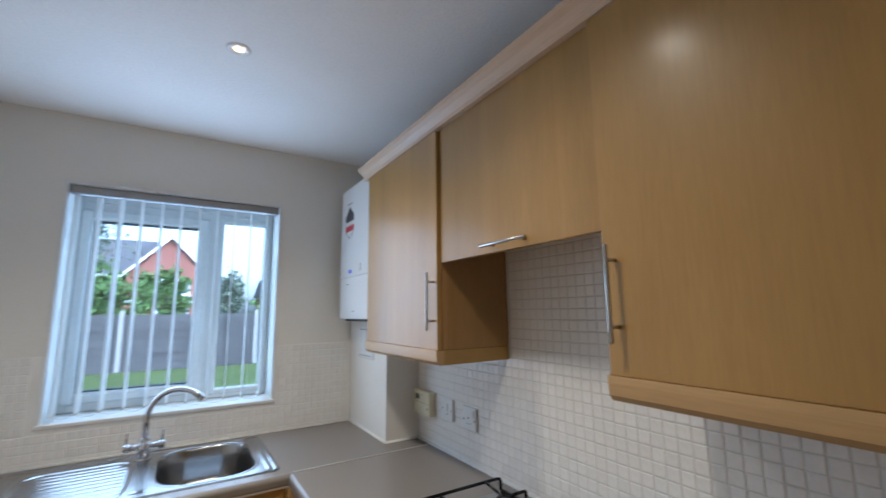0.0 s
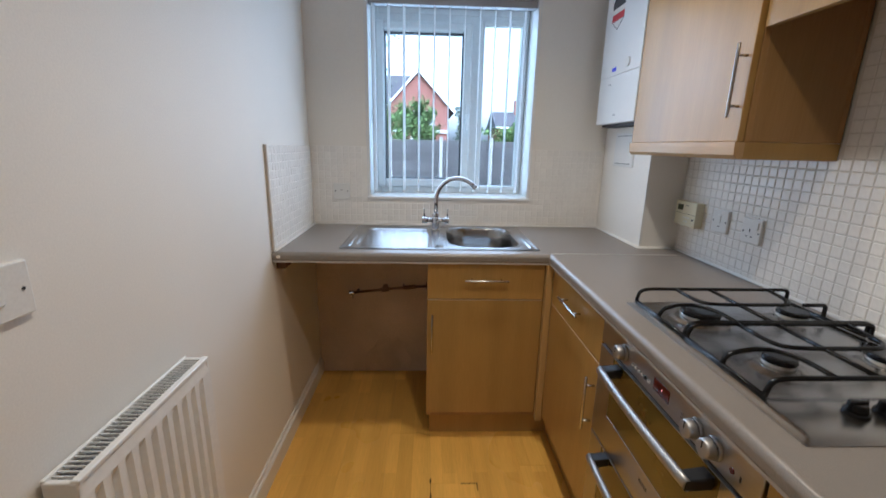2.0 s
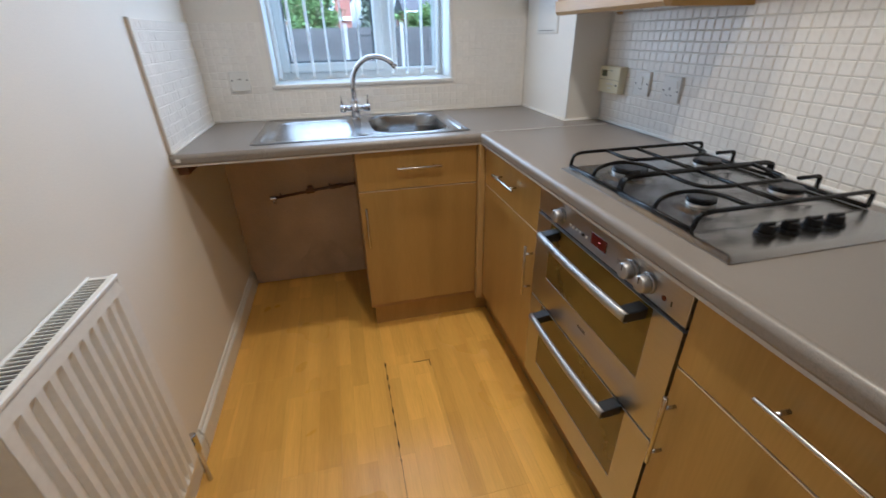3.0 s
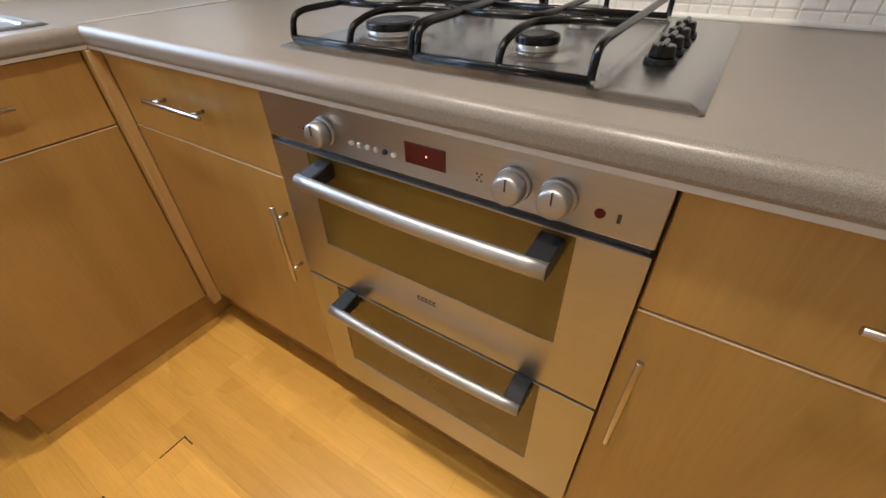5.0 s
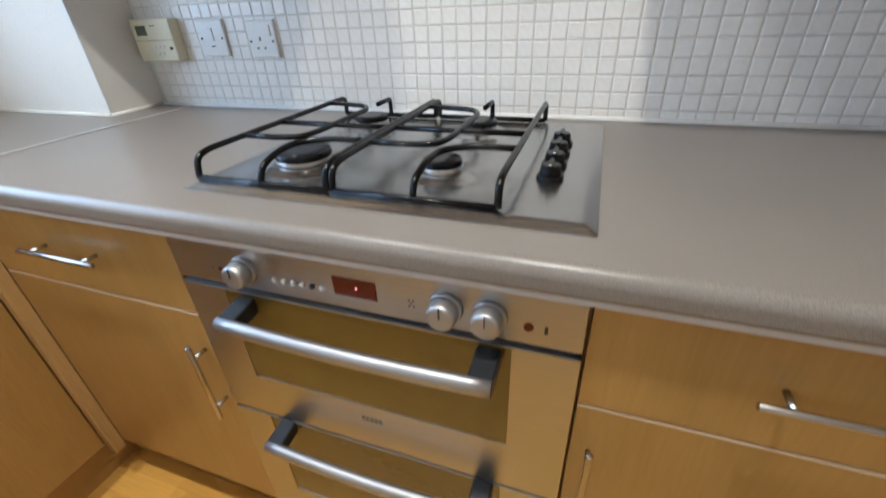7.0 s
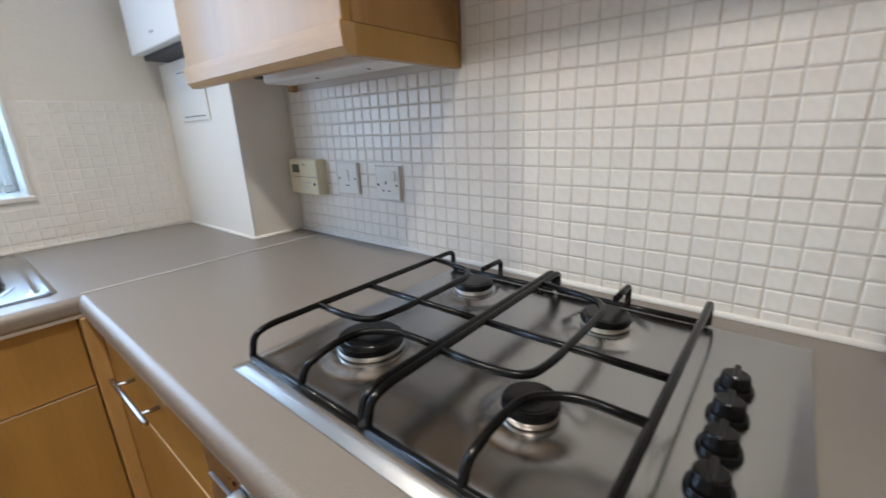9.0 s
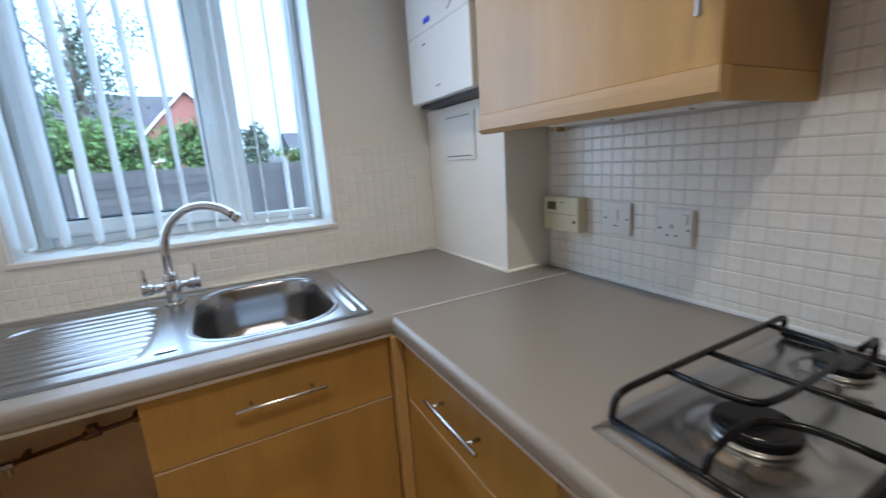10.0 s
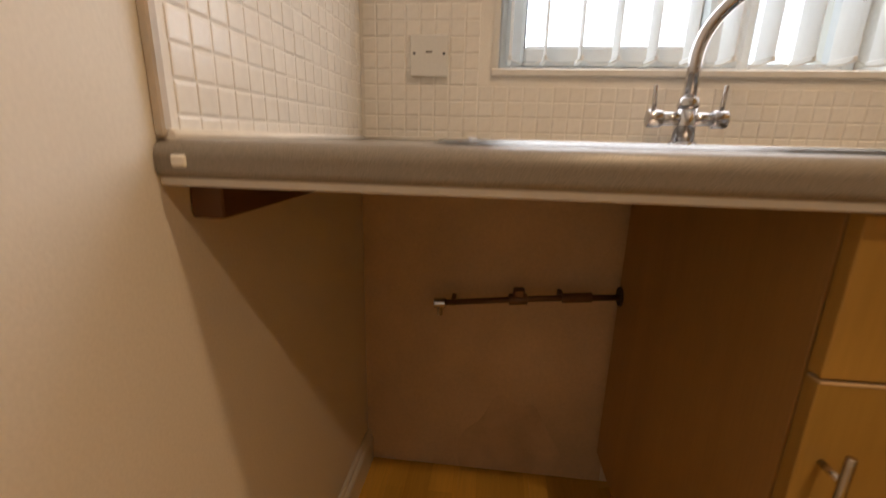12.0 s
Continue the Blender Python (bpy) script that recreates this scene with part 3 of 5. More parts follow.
# ---- built-under double oven ----
OY0, OY1 = 0.489, 1.094
oven = thing("double_oven", (1.45, 0.79, 0.1), "stainless steel built-under double oven with two glass doors", "oven")
part("body", boxed(XF + 0.022, XR - 0.04, OY0 + 0.004, OY1 - 0.004, 0.119, 0.866), DARK_PLASTIC, oven)
panel = part("control_panel", boxed(XF - 0.004, XF + 0.02, OY0, OY1, 0.787, 0.864, bevel=0.002, seg=2), STEEL, oven, "brushed steel control panel")
def knob(y, z, parent, r=0.0215):
    bm = bmesh.new()
    disc(bm, (XF - 0.004, y, z), (-1, 0, 0), r * 1.05, r * 1.0, 0.006, 28, 0.001)
    disc(bm, (XF - 0.010, y, z), (-1, 0, 0), r * 0.9, r * 0.84, 0.020, 28, 0.004)
    smooth(bm)
    k = part("knob", bm, ALU, parent, "satin silver rotary knob")
    part("pointer", boxed(XF - 0.0312, XF - 0.028, y - 0.0008, y + 0.0008, z + 0.002, z + 0.017), PRINT_AND_SHADE, k)
for ky in (0.957, 0.651, 0.597):
    knob(ky, 0.820, panel)
part("display", boxed(XF - 0.0055, XF, 0.745, 0.809, 0.808, 0.838, bevel=0.001), RED_GLASS, panel, "dark red clock display")
part("digits", boxed(XF - 0.0062, XF - 0.005, 0.7725, 0.7745, 0.823, 0.825), glowing("red_digit", (1.0, 0.25, 0.18), 0.7), panel)
for k in range(6):
    y = 0.905 - 0.0155 * k
    part("button", disc(bmesh.new(), (XF - 0.004, y, 0.814), (-1, 0, 0), 0.0042, 0.0036, 0.004, 12, 0.0006), WHITE_PLASTIC if k != 4 else PRINT_AND_SHADE, panel)
part("indicator", disc(bmesh.new(), (XF - 0.0035, 0.551, 0.813), (-1, 0, 0), 0.0062, 0.0055, 0.002, 16), RED_GLASS, panel)
part("indicator", disc(bmesh.new(), (XF - 0.0035, 1.002, 0.815), (-1, 0, 0), 0.0035, 0.003, 0.002, 16), RED_GLASS, panel)
part("printed_mark", boxed(XF - 0.0045, XF, 0.529, 0.533, 0.807, 0.818), PRINT_AND_SHADE, panel)
for my, mz in ((0.694, 0.811), (0.700, 0.811), (0.697, 0.816), (0.700, 0.820), (0.694, 0.820), (1.016, 0.815)):
    part("printed_mark", boxed(XF - 0.0045, XF, my - 0.0012, my + 0.0012, mz - 0.0012, mz + 0.0012), PRINT_AND_SHADE, panel)

def oven_door(z0, z1, gz0, gz1, gy0, gy1, label):
    bm = bmesh.new()
    for d in ((OY0, gy0, z0, z1), (gy1, OY1, z0, z1), (gy0, gy1, z0, gz0), (gy0, gy1, gz1, z1)):
        box(bm, XF - 0.004, XF + 0.018, d[0], d[1], d[2], d[3])
    bmesh.ops.remove_doubles(bm, verts=bm.verts, dist=0.0001)
    d = part("oven_door", bm, STEEL, oven, label)
    part("door_edge", boxed(XF - 0.005, XF + 0.016, OY0 + 0.001, OY1 - 0.001, z1 - 0.0006, z1 + 0.0012), ALU, d)
    part("door_glass", boxed(XF - 0.0025, XF + 0.006, gy0 - 0.001, gy1 + 0.001, gz0 - 0.001, gz1 + 0.001), OVEN_GLASS, d, "dark tinted glass")
    return d
def oven_handle(d, z, y0, y1):
    bm = bmesh.new()
    outline = [(XF - 0.052 + 0.010 * math.cos(radians(a)), z + 0.0125 * math.sin(radians(a))) for a in range(0, 360, 30)]
    rings = []
    for i in range(15):
        u = i / 14
        bow = 0.006 * (1 - (2 * u - 1) ** 2)
        rings.append([bm.verts.new((p[0] - bow, y0 + (y1 - y0) * u, p[1])) for p in outline])
    for a, b in zip(rings, rings[1:]):
        for k in range(len(outline)):
            bm.faces.new((a[k], a[(k + 1) % len(outline)], b[(k + 1) % len(outline)], b[k])).smooth = True
    bm.faces.new(rings[0][::-1]), bm.faces.new(rings[-1])
    h = part("handle", bm, ALU, d, "satin aluminium bar handle")
    for y in (y0, y1):
        s = 1 if y == y0 else -1
        bk = bmesh.new()
        extruded(bk, [(XF - 0.060, z - 0.010), (XF - 0.040, z - 0.012), (XF - 0.004, z - 0.010), (XF - 0.004, z + 0.018), (XF - 0.030, z + 0.014), (XF - 0.058, z + 0.011)], 1, y - 0.001 * s, y + 0.030 * s)
        bmesh.ops.bevel(bk, geom=list(bk.edges), offset=0.002, segments=1, affect="EDGES")
        part("bracket", bk, DARK_PLASTIC, d, "dark grey handle bracket")
door_a = oven_door(0.489, 0.776, 0.588, 0.774, 0.569, 1.012, "brushed steel upper oven door")
oven_handle(door_a, 0.752, 0.582, 0.985)
part("top_shadow_gap", boxed(XF + 0.003, XF + 0.020, OY0 + 0.004, OY1 - 0.004, 0.776, 0.788), PRINT_AND_SHADE, oven)
door_b = oven_door(0.150, 0.482, 0.240, 0.480, 0.575, 1.016, "brushed steel lower oven door")
oven_handle(door_b, 0.468, 0.587, 0.986)
logo = bmesh.new()
for k in range(5):
    y = 0.804 - 0.0078 * k
    box(logo, XF - 0.0046, XF - 0.003, y - 0.0029, y + 0.0029, 0.5515, 0.5535), box(logo, XF - 0.0046, XF - 0.003, y - 0.0029, y + 0.0029, 0.5585, 0.5605)
    box(logo, XF - 0.0046, XF - 0.003, y + 0.0012, y + 0.0029, 0.5535, 0.5585)
part("maker_mark", logo, PRINT_AND_SHADE, door_a)
part("kick_strip", boxed(XF + 0.018, XF + 0.03, OY0, OY1, 0.119, 0.147), CARCASS, oven)

# ---- gas hob ----
HX0, HX1, HY0, HY1 = HOB
BURNERS = [(1.357, 0.968, 0.047), (1.612, 0.972, 0.036), (1.608, 0.728, 0.036), (1.364, 0.722, 0.031)]
def hob_z(x, y):
    edge = min(x - HX0, HX1 - x, y - HY0, HY1 - y)
    z = TOP + 0.0015 + 0.0060 * sm(-0.004, 0.020, edge)
    z -= 0.0050 * sm(0.0, 0.018, -inside_round(x, y, HX0 + 0.024, HX1 - 0.006, HY0 + 0.104, HY1 - 0.004, 0.02))
    for bx, by, br in BURNERS:
        d = math.hypot(x - bx, y - by)
        z += 0.0058 * sm(br + 0.030, br + 0.003, d) - 0.0006 * math.exp(-((d - br - 0.028) / 0.008) ** 2)
    return z
hob = thing("gas_hob", (1.45, 0.79, TOP), "stainless steel four-burner gas hob with black pan supports", "hob")
part("tray", height_sheet(bmesh.new(), HX0, HX1, HY0, HY1, 98, 120, hob_z), HOB_STEEL, hob, "brushed steel hob tray")
part("rim", extruded(bmesh.new(), round_ring(HX0 + 0.0005, HX1 - 0.0005, HY0 + 0.0005, HY1 - 0.0005, 0.006, 3), 2, TOP + 0.0004, TOP + 0.0016), STEEL, hob)
for bx, by, br in BURNERS:
    z0 = TOP + 0.006
    bm = bmesh.new()
    disc(bm, (bx, by, z0 - 0.002), (0, 0, 1), br * 0.90, br * 0.88, 0.007, 32)
    disc(bm, (bx, by, z0 + 0.004), (0, 0, 1), br * 0.98, br * 1.0, 0.006, 32, 0.001)
    bn = part("burner", smooth(bm), IRON, hob, "cast aluminium gas burner")
    cp = bmesh.new()
    disc(cp, (bx, by, z0 + 0.010), (0, 0, 1), br * 1.01, br * 0.98, 0.011, 32, 0.0025)
    disc(cp, (bx, by, z0 + 0.021), (0, 0, 1), br * 0.8, br * 0.78, 0.0008, 32)
    part("burner_cap", cp, BLACK, bn, "black enamelled burner cap")
    ig = disc(bmesh.new(), (bx + br * 1.15, by + 0.006, TOP + 0.003), (0, 0, 1), 0.0035, 0.0025, 0.016, 10)
    part("igniter", ig, WHITE_PLASTIC, bn)
for k in range(4):
    x = 1.363 + 0.056 * k
    bm = bmesh.new()
    disc(bm, (x, 0.560, TOP + 0.008), (0, 0, 1), 0.0195, 0.018, 0.007, 24, 0.001)
    disc(bm, (x, 0.560, TOP + 0.015), (0, 0, 1), 0.0155, 0.0135, 0.014, 24, 0.002)
    box(bm, x - 0.0165, x + 0.0165, 0.5565, 0.5635, TOP + 0.016, TOP + 0.033, 0.002)
    part("control_knob", bm, BLACK, hob, "black plastic control knob")
# pan supports: black rods on the tray
def pan_support(ya, yb, mid):
    t = thing("pan_support", ((HX0 + HX1) / 2, (ya + yb) / 2, TOP + 0.004), "black enamelled wire pan support over two burners", "pan support", "pan supports on the hob")
    r, zl, zt = 0.0050, TOP + 0.0105, TOP + 0.046
    xa, xb = HX0 + 0.026, HX1 - 0.014
    for x in (xa, xb):
        part("base_rod", tube(bmesh.new(), [(x, ya, zl), (x, yb, zl)], r), BLACK, t)
    for y in (ya, yb):
        part("side_bar", tube(bmesh.new(), [(xa, y, zl), (xa + 0.006, y, zt - 0.006), (xa + 0.030, y, zt), (xb - 0.012, y, zt), (xb, y, zt - 0.004), (xb, y, zl)], r, 8, 0.014), BLACK, t)
    part("cross_bar", tube(bmesh.new(), [((xa + xb) / 2 - 0.01, ya, zt - 0.002), ((xa + xb) / 2 - 0.01, yb, zt - 0.002)], r), BLACK, t)
    front_x, back_x = mid[0], mid[1]
    yc = (ya + yb) / 2
    # a finger rises from the front rod, runs to the burner and turns to one side; the other comes from the far side and runs to the back
    part("finger", tube(bmesh.new(), [(xa, yc - 0.004, zl), (xa + 0.008, yc - 0.004, zt - 0.012), (xa + 0.05, yc - 0.006, zt), (front_x - 0.016, yc - 0.008, zt), (front_x + 0.012, yc - 0.05, zt), (front_x + 0.012, ya, zt)], r, 8, 0.02), BLACK, t)
    part("finger", tube(bmesh.new(), [(front_x + 0.002, yb, zt), (front_x + 0.002, yc + 0.045, zt), (front_x + 0.012, yc + 0.004, zt), (front_x + 0.06, yc - 0.004, zt), (back_x - 0.034, yc - 0.004, zt), (back_x - 0.004, yc + 0.016, zt), (back_x + 0.014, yb, zt)], r, 8, 0.02), BLACK, t)
    part("finger", tube(bmesh.new(), [(xb, yc - 0.004, zl), (xb, yc - 0.004, zt), (xb - 0.02, yc - 0.004, zt), (back_x + 0.014, yc - 0.004, zt)], r, 8, 0.012), BLACK, t)
pan_support(0.850, 1.080, (1.350, 1.612))
pan_support(0.608, 0.840, (1.356, 1.608))

# ---- sink ----
SX0, SX1, SY0, SY1 = 0.254, 1.126, 1.688, 2.208
BOWL = (0.724, 1.064, 1.724, 2.176)
def sink_z(x, y):
    edge = -inside_round(x, y, SX0, SX1, SY0, SY1, 0.018)
    z = TOP + 0.001 + 0.0045 * sm(0.0, 0.008, edge) - 0.0028 * sm(0.012, 0.020, edge)
    along = sm(SY0 + 0.03, SY0 + 0.05, y) * sm(SY1 - 0.02, SY1 - 0.04, y)
    for rx in (SX0 + 0.036, SX1 - 0.034):                # raised beads along the two ends
        z += 0.0050 * math.exp(-((x - rx) / 0.0060) ** 2) * along
    back = sm(SX0 + 0.04, SX0 + 0.07, x) * sm(SX1 - 0.03, SX1 - 0.06, x)
    z += 0.0035 * math.exp(-((y - SY1 + 0.026) / 0.005) ** 2) * back
    # ribbed panel: square towards the end, round towards the bowl
    px1 = 0.655 - 0.9 * max(0.0, abs(y - 1.93) - 0.06) ** 2
    d = min(-inside_round(x, y, SX0 + 0.062, 0.66, SY0 + 0.034, SY1 - 0.072, 0.07), px1 - x)
    if d > 0:
        z -= 0.0050 * sm(0, 0.012, d)
        z += 0.0040 * abs(math.cos((y - SY0) * math.pi / 0.037)) ** 5 * sm(0.010, 0.026, d)
    return z
sink = thing("kitchen_sink", (0.69, 1.95, TOP), "stainless steel inset sink with ribbed drainer and bowl", "sink")
part("drainer", height_sheet(bmesh.new(), SX0, SX1, SY0, SY1, 218, 174, sink_z, lambda x, y: inside_round(x, y, SX0, SX1, SY0, SY1, 0.018) < 0 and inside_round(x, y, *BOWL, 0.12) > -0.004), SINK_STEEL, sink, "ribbed steel drainer")
bw = bmesh.new()
rings = []
for inset, z, r in ((-0.010, TOP + 0.0036, 0.13), (-0.005, TOP + 0.0052, 0.125), (0.0, TOP + 0.0042, 0.12), (0.006, TOP - 0.006, 0.115), (0.013, TOP - 0.06, 0.11), (0.020, TOP - 0.120, 0.105), (0.032, TOP - 0.143, 0.095), (0.050, TOP - 0.153, 0.05), (0.120, TOP - 0.155, 0.03)):
    ring = round_ring(BOWL[0] + inset, BOWL[1] - inset, BOWL[2] + inset, BOWL[3] - inset, r, 10)
    rings.append([bw.verts.new((*p, z)) for p in ring])
for a, b in zip(rings, rings[1:]):
    for k in range(len(a)):
        bw.faces.new((a[k], a[(k + 1) % len(a)], b[(k + 1) % len(b)], b[k])).smooth = True
bw.faces.new(rings[-1])
bmesh.ops.recalc_face_normals(bw, faces=bw.faces)
bowl = part("bowl", bw, SINK_STEEL, sink, "deep pressed steel bowl")
wx, wy = (BOWL[0] + BOWL[1]) / 2, 1.95
wa = bmesh.new()
disc(wa, (wx, wy, TOP - 0.156), (0, 0, 1), 0.043, 0.040, 0.004, 28, 0.001)
part("waste", wa, CHROME, bowl)
part("waste_hole", disc(bmesh.new(), (wx, wy, TOP - 0.153), (0, 0, 1), 0.026, 0.026, 0.0016, 24), PRINT_AND_SHADE, bowl)
part("overflow", boxed(0.664, 0.704, 1.733, 1.753, TOP + 0.0035, TOP + 0.0052, bevel=0.0008), CHROME, sink)

# ---- mixer tap ----
TX, TY = 0.676, 2.124
tap = thing("mixer_tap", (TX, TY, TOP + 0.003), "chrome swan-neck mixer tap with two lever handles", "tap")
bd = bmesh.new()
disc(bd, (TX, TY, TOP + 0.003), (0, 0, 1), 0.027, 0.024, 0.008, 28, 0.001)
disc(bd, (TX, TY, TOP + 0.010), (0, 0, 1), 0.020, 0.0175, 0.065, 28)
disc(bd, (TX, TY, TOP + 0.074), (0, 0, 1), 0.020, 0.016, 0.016, 28, 0.002)
part("tap_body", smooth(bd), CHROME, tap)
RN = 0.123                       # radius of the swan neck, which swings to the bowl
neck = [(TX, TY, TOP + 0.085), (TX, TY, TOP + 0.15)]
for k in range(0, 19):
    a = radians(180 - 7.4 * k)
    u = RN * (1 + math.cos(a))
    neck.append((TX + 0.888 * u, TY - 0.46 * u, TOP + 0.152 + RN * math.sin(a)))
part("spout", tube(bmesh.new(), neck, 0.0115, 16), CHROME, tap, "curved chrome spout")
tipd = (Vector(neck[-1]) - Vector(neck[-2])).normalized()
part("nozzle", smooth(disc(bmesh.new(), neck[-1], tipd, 0.0135, 0.013, 0.016, 20, 0.001)), CHROME, tap)
for s in (-1, 1):
    vb = bmesh.new()
    disc(vb, (TX, TY, TOP + 0.052), (s, 0, 0), 0.0125, 0.0125, 0.050, 20)
    disc(vb, (TX + s * 0.045, TY, TOP + 0.052), (s, 0, 0), 0.0165, 0.0165, 0.026, 24, 0.002)
    valve = part("valve", smooth(vb), CHROME, tap)
    part("lever", smooth(disc(bmesh.new(), (TX + s * 0.060, TY, TOP + 0.066), (s * 0.05, 0, 1), 0.0045, 0.0038, 0.046, 12, 0.001)), CHROME, valve)

# ---- wall units ----
UZ0, UZ1 = 1.372, 2.108
def wall_unit(y0, y1, z0, label, handle=None, pelmet=True, gap=GAP, back=0.0, box_z=None):
    """back: how far the door stands behind its neighbours; box_z: underside of the box where the door hangs lower."""
    t = thing("wall_unit", (1.61, (y0 + y1) / 2, z0), label, "cabinet", "wall units")
    carcass(t, XU + 0.020 + back, XR - 0.010, y0 + 0.0005, y1 - 0.0005, box_z or z0, UZ1)
    d = front("door", t, (XU + back, XU + back + 0.018, y0 + gap, y1 - GAP, z0, UZ1))
    if handle:
        bar_handle(d, (XU + back, *handle[0]), (XU + back, *handle[1]), (-1, 0, 0))
    if pelmet:
        pb = extruded(bmesh.new(), [(XU - 0.006, z0 - 0.0006), (XU + 0.022, z0 - 0.0006), (XU + 0.022, z0 - 0.047), (XU + 0.006, z0 - 0.047), (XU - 0.004, z0 - 0.036), (XU - 0.006, z0 - 0.014)], 1, y0, y1)
        part("pelmet", pb, PELMET, t, "moulded beech pelmet")
    return t
cab = wall_unit(1.096, 1.700, UZ0, "beech-effect wall unit beside the boiler", ((1.117, 1.434), (1.117, 1.620)))
part("end_pelmet", boxed(XU + 0.022, XR - 0.010, 1.096, 1.112, UZ0 - 0.047, UZ0 - 0.001), BEECH, cab)
wall_unit(0.472, 1.094, 1.651, "beech-effect lift-up wall unit above the hob", ((0.664, 1.669), (0.846, 1.669)), False, 0.0006, 0.012, 1.75)
under = thing("strip_light", (1.62, 1.37, UZ0 - 0.002), "white plastic strip light under the wall unit", "light")
part("housing", boxed(1.60, 1.68, 1.14, 1.60, UZ0 - 0.040, UZ0 - 0.0005, bevel=0.006, seg=2), WHITE_PLASTIC, under)
for y in (1.24, 1.42):
    part("screw", disc(bmesh.new(), (1.635, y, UZ0 - 0.0395), (0, 0, -1), 0.005, 0.004, 0.002, 12), PRINT_AND_SHADE, under)
stub = thing("cable_grommet", (1.735, 1.70, UZ0 - 0.003), "small brown cable grommet under the wall unit", "grommet")
part("sleeve", disc(bmesh.new(), (1.735, 1.685, UZ0 - 0.001), (0, 0, -1), 0.012, 0.012, 0.045, 16, 0.002), CARCASS, stub)
part("bore", disc(bmesh.new(), (1.735, 1.685, UZ0 - 0.0455), (0, 0, -1), 0.007, 0.007, 0.001, 12), PRINT_AND_SHADE, stub)
cab3 = wall_unit(-0.13, 0.470, UZ0, "tall beech-effect wall unit with bar handle", ((0.440, 1.432), (0.440, 1.616)))
part("end_pelmet", boxed(XU + 0.022, XR - 0.010, 0.454, 0.470, UZ0 - 0.047, UZ0 - 0.001), BEECH, cab3)
wall_unit(-0.735, -0.132, UZ0, "beech-effect wall unit with bar handle", ((-0.70, 1.430), (-0.70, 1.624)))
cn = extruded(bmesh.new(), [(XU + 0.018, UZ1 + 0.001), (XU - 0.004, UZ1 + 0.001), (XU - 0.008, UZ1 + 0.012), (XU - 0.022, UZ1 + 0.030), (XU - 0.036, UZ1 + 0.040), (XU - 0.040, UZ1 + 0.050), (XU - 0.026, UZ1 + 0.052), (XU + 0.018, UZ1 + 0.02)], 1, -0.735, 1.745)
piece("cornice", cn, CORNICE, "pale moulded cornice along the wall units", "cornice", kind="structure")

# ---- boiler and pipe boxing ----
BX, BY0, BY1, BZ0, BZ1 = 1.500, 1.780, 2.186, 1.462, 2.162
boiler = thing("wall_boiler", (1.63, 1.98, BZ0), "white wall-hung combination boiler with printed badge", "boiler")
part("casing", boxed(BX + 0.018, XR - 0.001, BY0, BY1, BZ0 + 0.002, BZ1, bevel=0.006, seg=2), BOILER, boiler)
part("upper_cover", boxed(BX, BX + 0.03, BY0, BY1, BZ0 + 0.215, BZ1, bevel=0.004, seg=3), BOILER, boiler)
flap = part("control_cover", boxed(BX, BX + 0.03, BY0, BY1, BZ0, BZ0 + 0.2142, bevel=0.004, seg=2), BOILER, boiler)
part("badge_mark", boxed(BX - 0.0008, BX + 0.001, 1.965, 1.995, BZ0 + 0.035, BZ0 + 0.041), PALE_PRINT, flap)
part("display_mark", boxed(BX - 0.0008, BX + 0.001, 2.01, 2.055, BZ0 + 0.235, BZ0 + 0.252), BLUE, boiler, "small blue printed mark")
part("pressure_gauge", disc(bmesh.new(), (BX + 0.001, 1.895, BZ0 + 0.255), (-1, 0, 0), 0.022, 0.020, 0.006, 24, 0.001), WHITE_PLASTIC, boiler)
part("flap_catch", boxed(BX - 0.001, BX + 0.001, 2.052, 2.075, BZ0 + 0.176, BZ0 + 0.180), PRINT_AND_SHADE, flap)
part("underside", boxed(BX + 0.03, XR - 0.002, BY0 + 0.01, BY1 - 0.01, BZ0 - 0.012, BZ0 + 0.003), PRINT_AND_SHADE, boiler)
def badge(outline, mat, lift, parent):
    return part("badge", extruded(bmesh.new(), outline, 0, BX - lift, BX + 0.001), mat, parent)
c, q = 2.052, 0.062
badge([(c - q, 1.975), (c + q, 1.975), (c + q, 2.006), (c, 2.056), (c - q, 2.006)], PRINT_AND_SHADE, 0.0008, boiler)
badge([(c - q, 1.952), (c + q, 1.952), (c + q, 1.975), (c - q, 1.975)], WHITE_PLASTIC, 0.0008, boiler)
badge([(c - q, 1.922), (c + q, 1.922), (c + q, 1.952), (c - q, 1.952)], RED, 0.0008, boiler)
badge([(c - q, 1.921), (c, 1.880), (c + q, 1.921)], PRINT_AND_SHADE, 0.0006, boiler)
badge([(c - q + 0.006, 1.920), (c, 1.885), (c + q - 0.006, 1.920)], WHITE_PLASTIC, 0.0010, boiler)
part("maker_print", boxed(BX - 0.0008, BX + 0.001, c - 0.04, c + 0.035, 2.068, 2.076), PALE_PRINT, boiler)

boxing = thing("pipe_boxing", (1.67, 2.0, TOP), "magnolia painted pipe boxing below the boiler", "pipe boxing", kind="structure")
part("casing_panel", boxed(1.590, XR - 0.009, 1.762, YW - 0.009, TOP + 0.001, 1.447), PLASTER, boxing)
part("corner_bead", boxed(1.5885, 1.597, 1.7605, 1.769, TOP + 0.002, 1.446), GLOSS, boxing, "white corner bead")
hatch = part("access_panel", boxed(1.584, 1.5905, 1.912, 2.116, 1.262, 1.420, bevel=0.002), WHITE_PLASTIC, boxing, "white plastic access panel")
part("hatch_door", boxed(1.5825, 1.586, 1.924, 2.104, 1.274, 1.408, bevel=0.001), WHITE_PLASTIC, hatch)
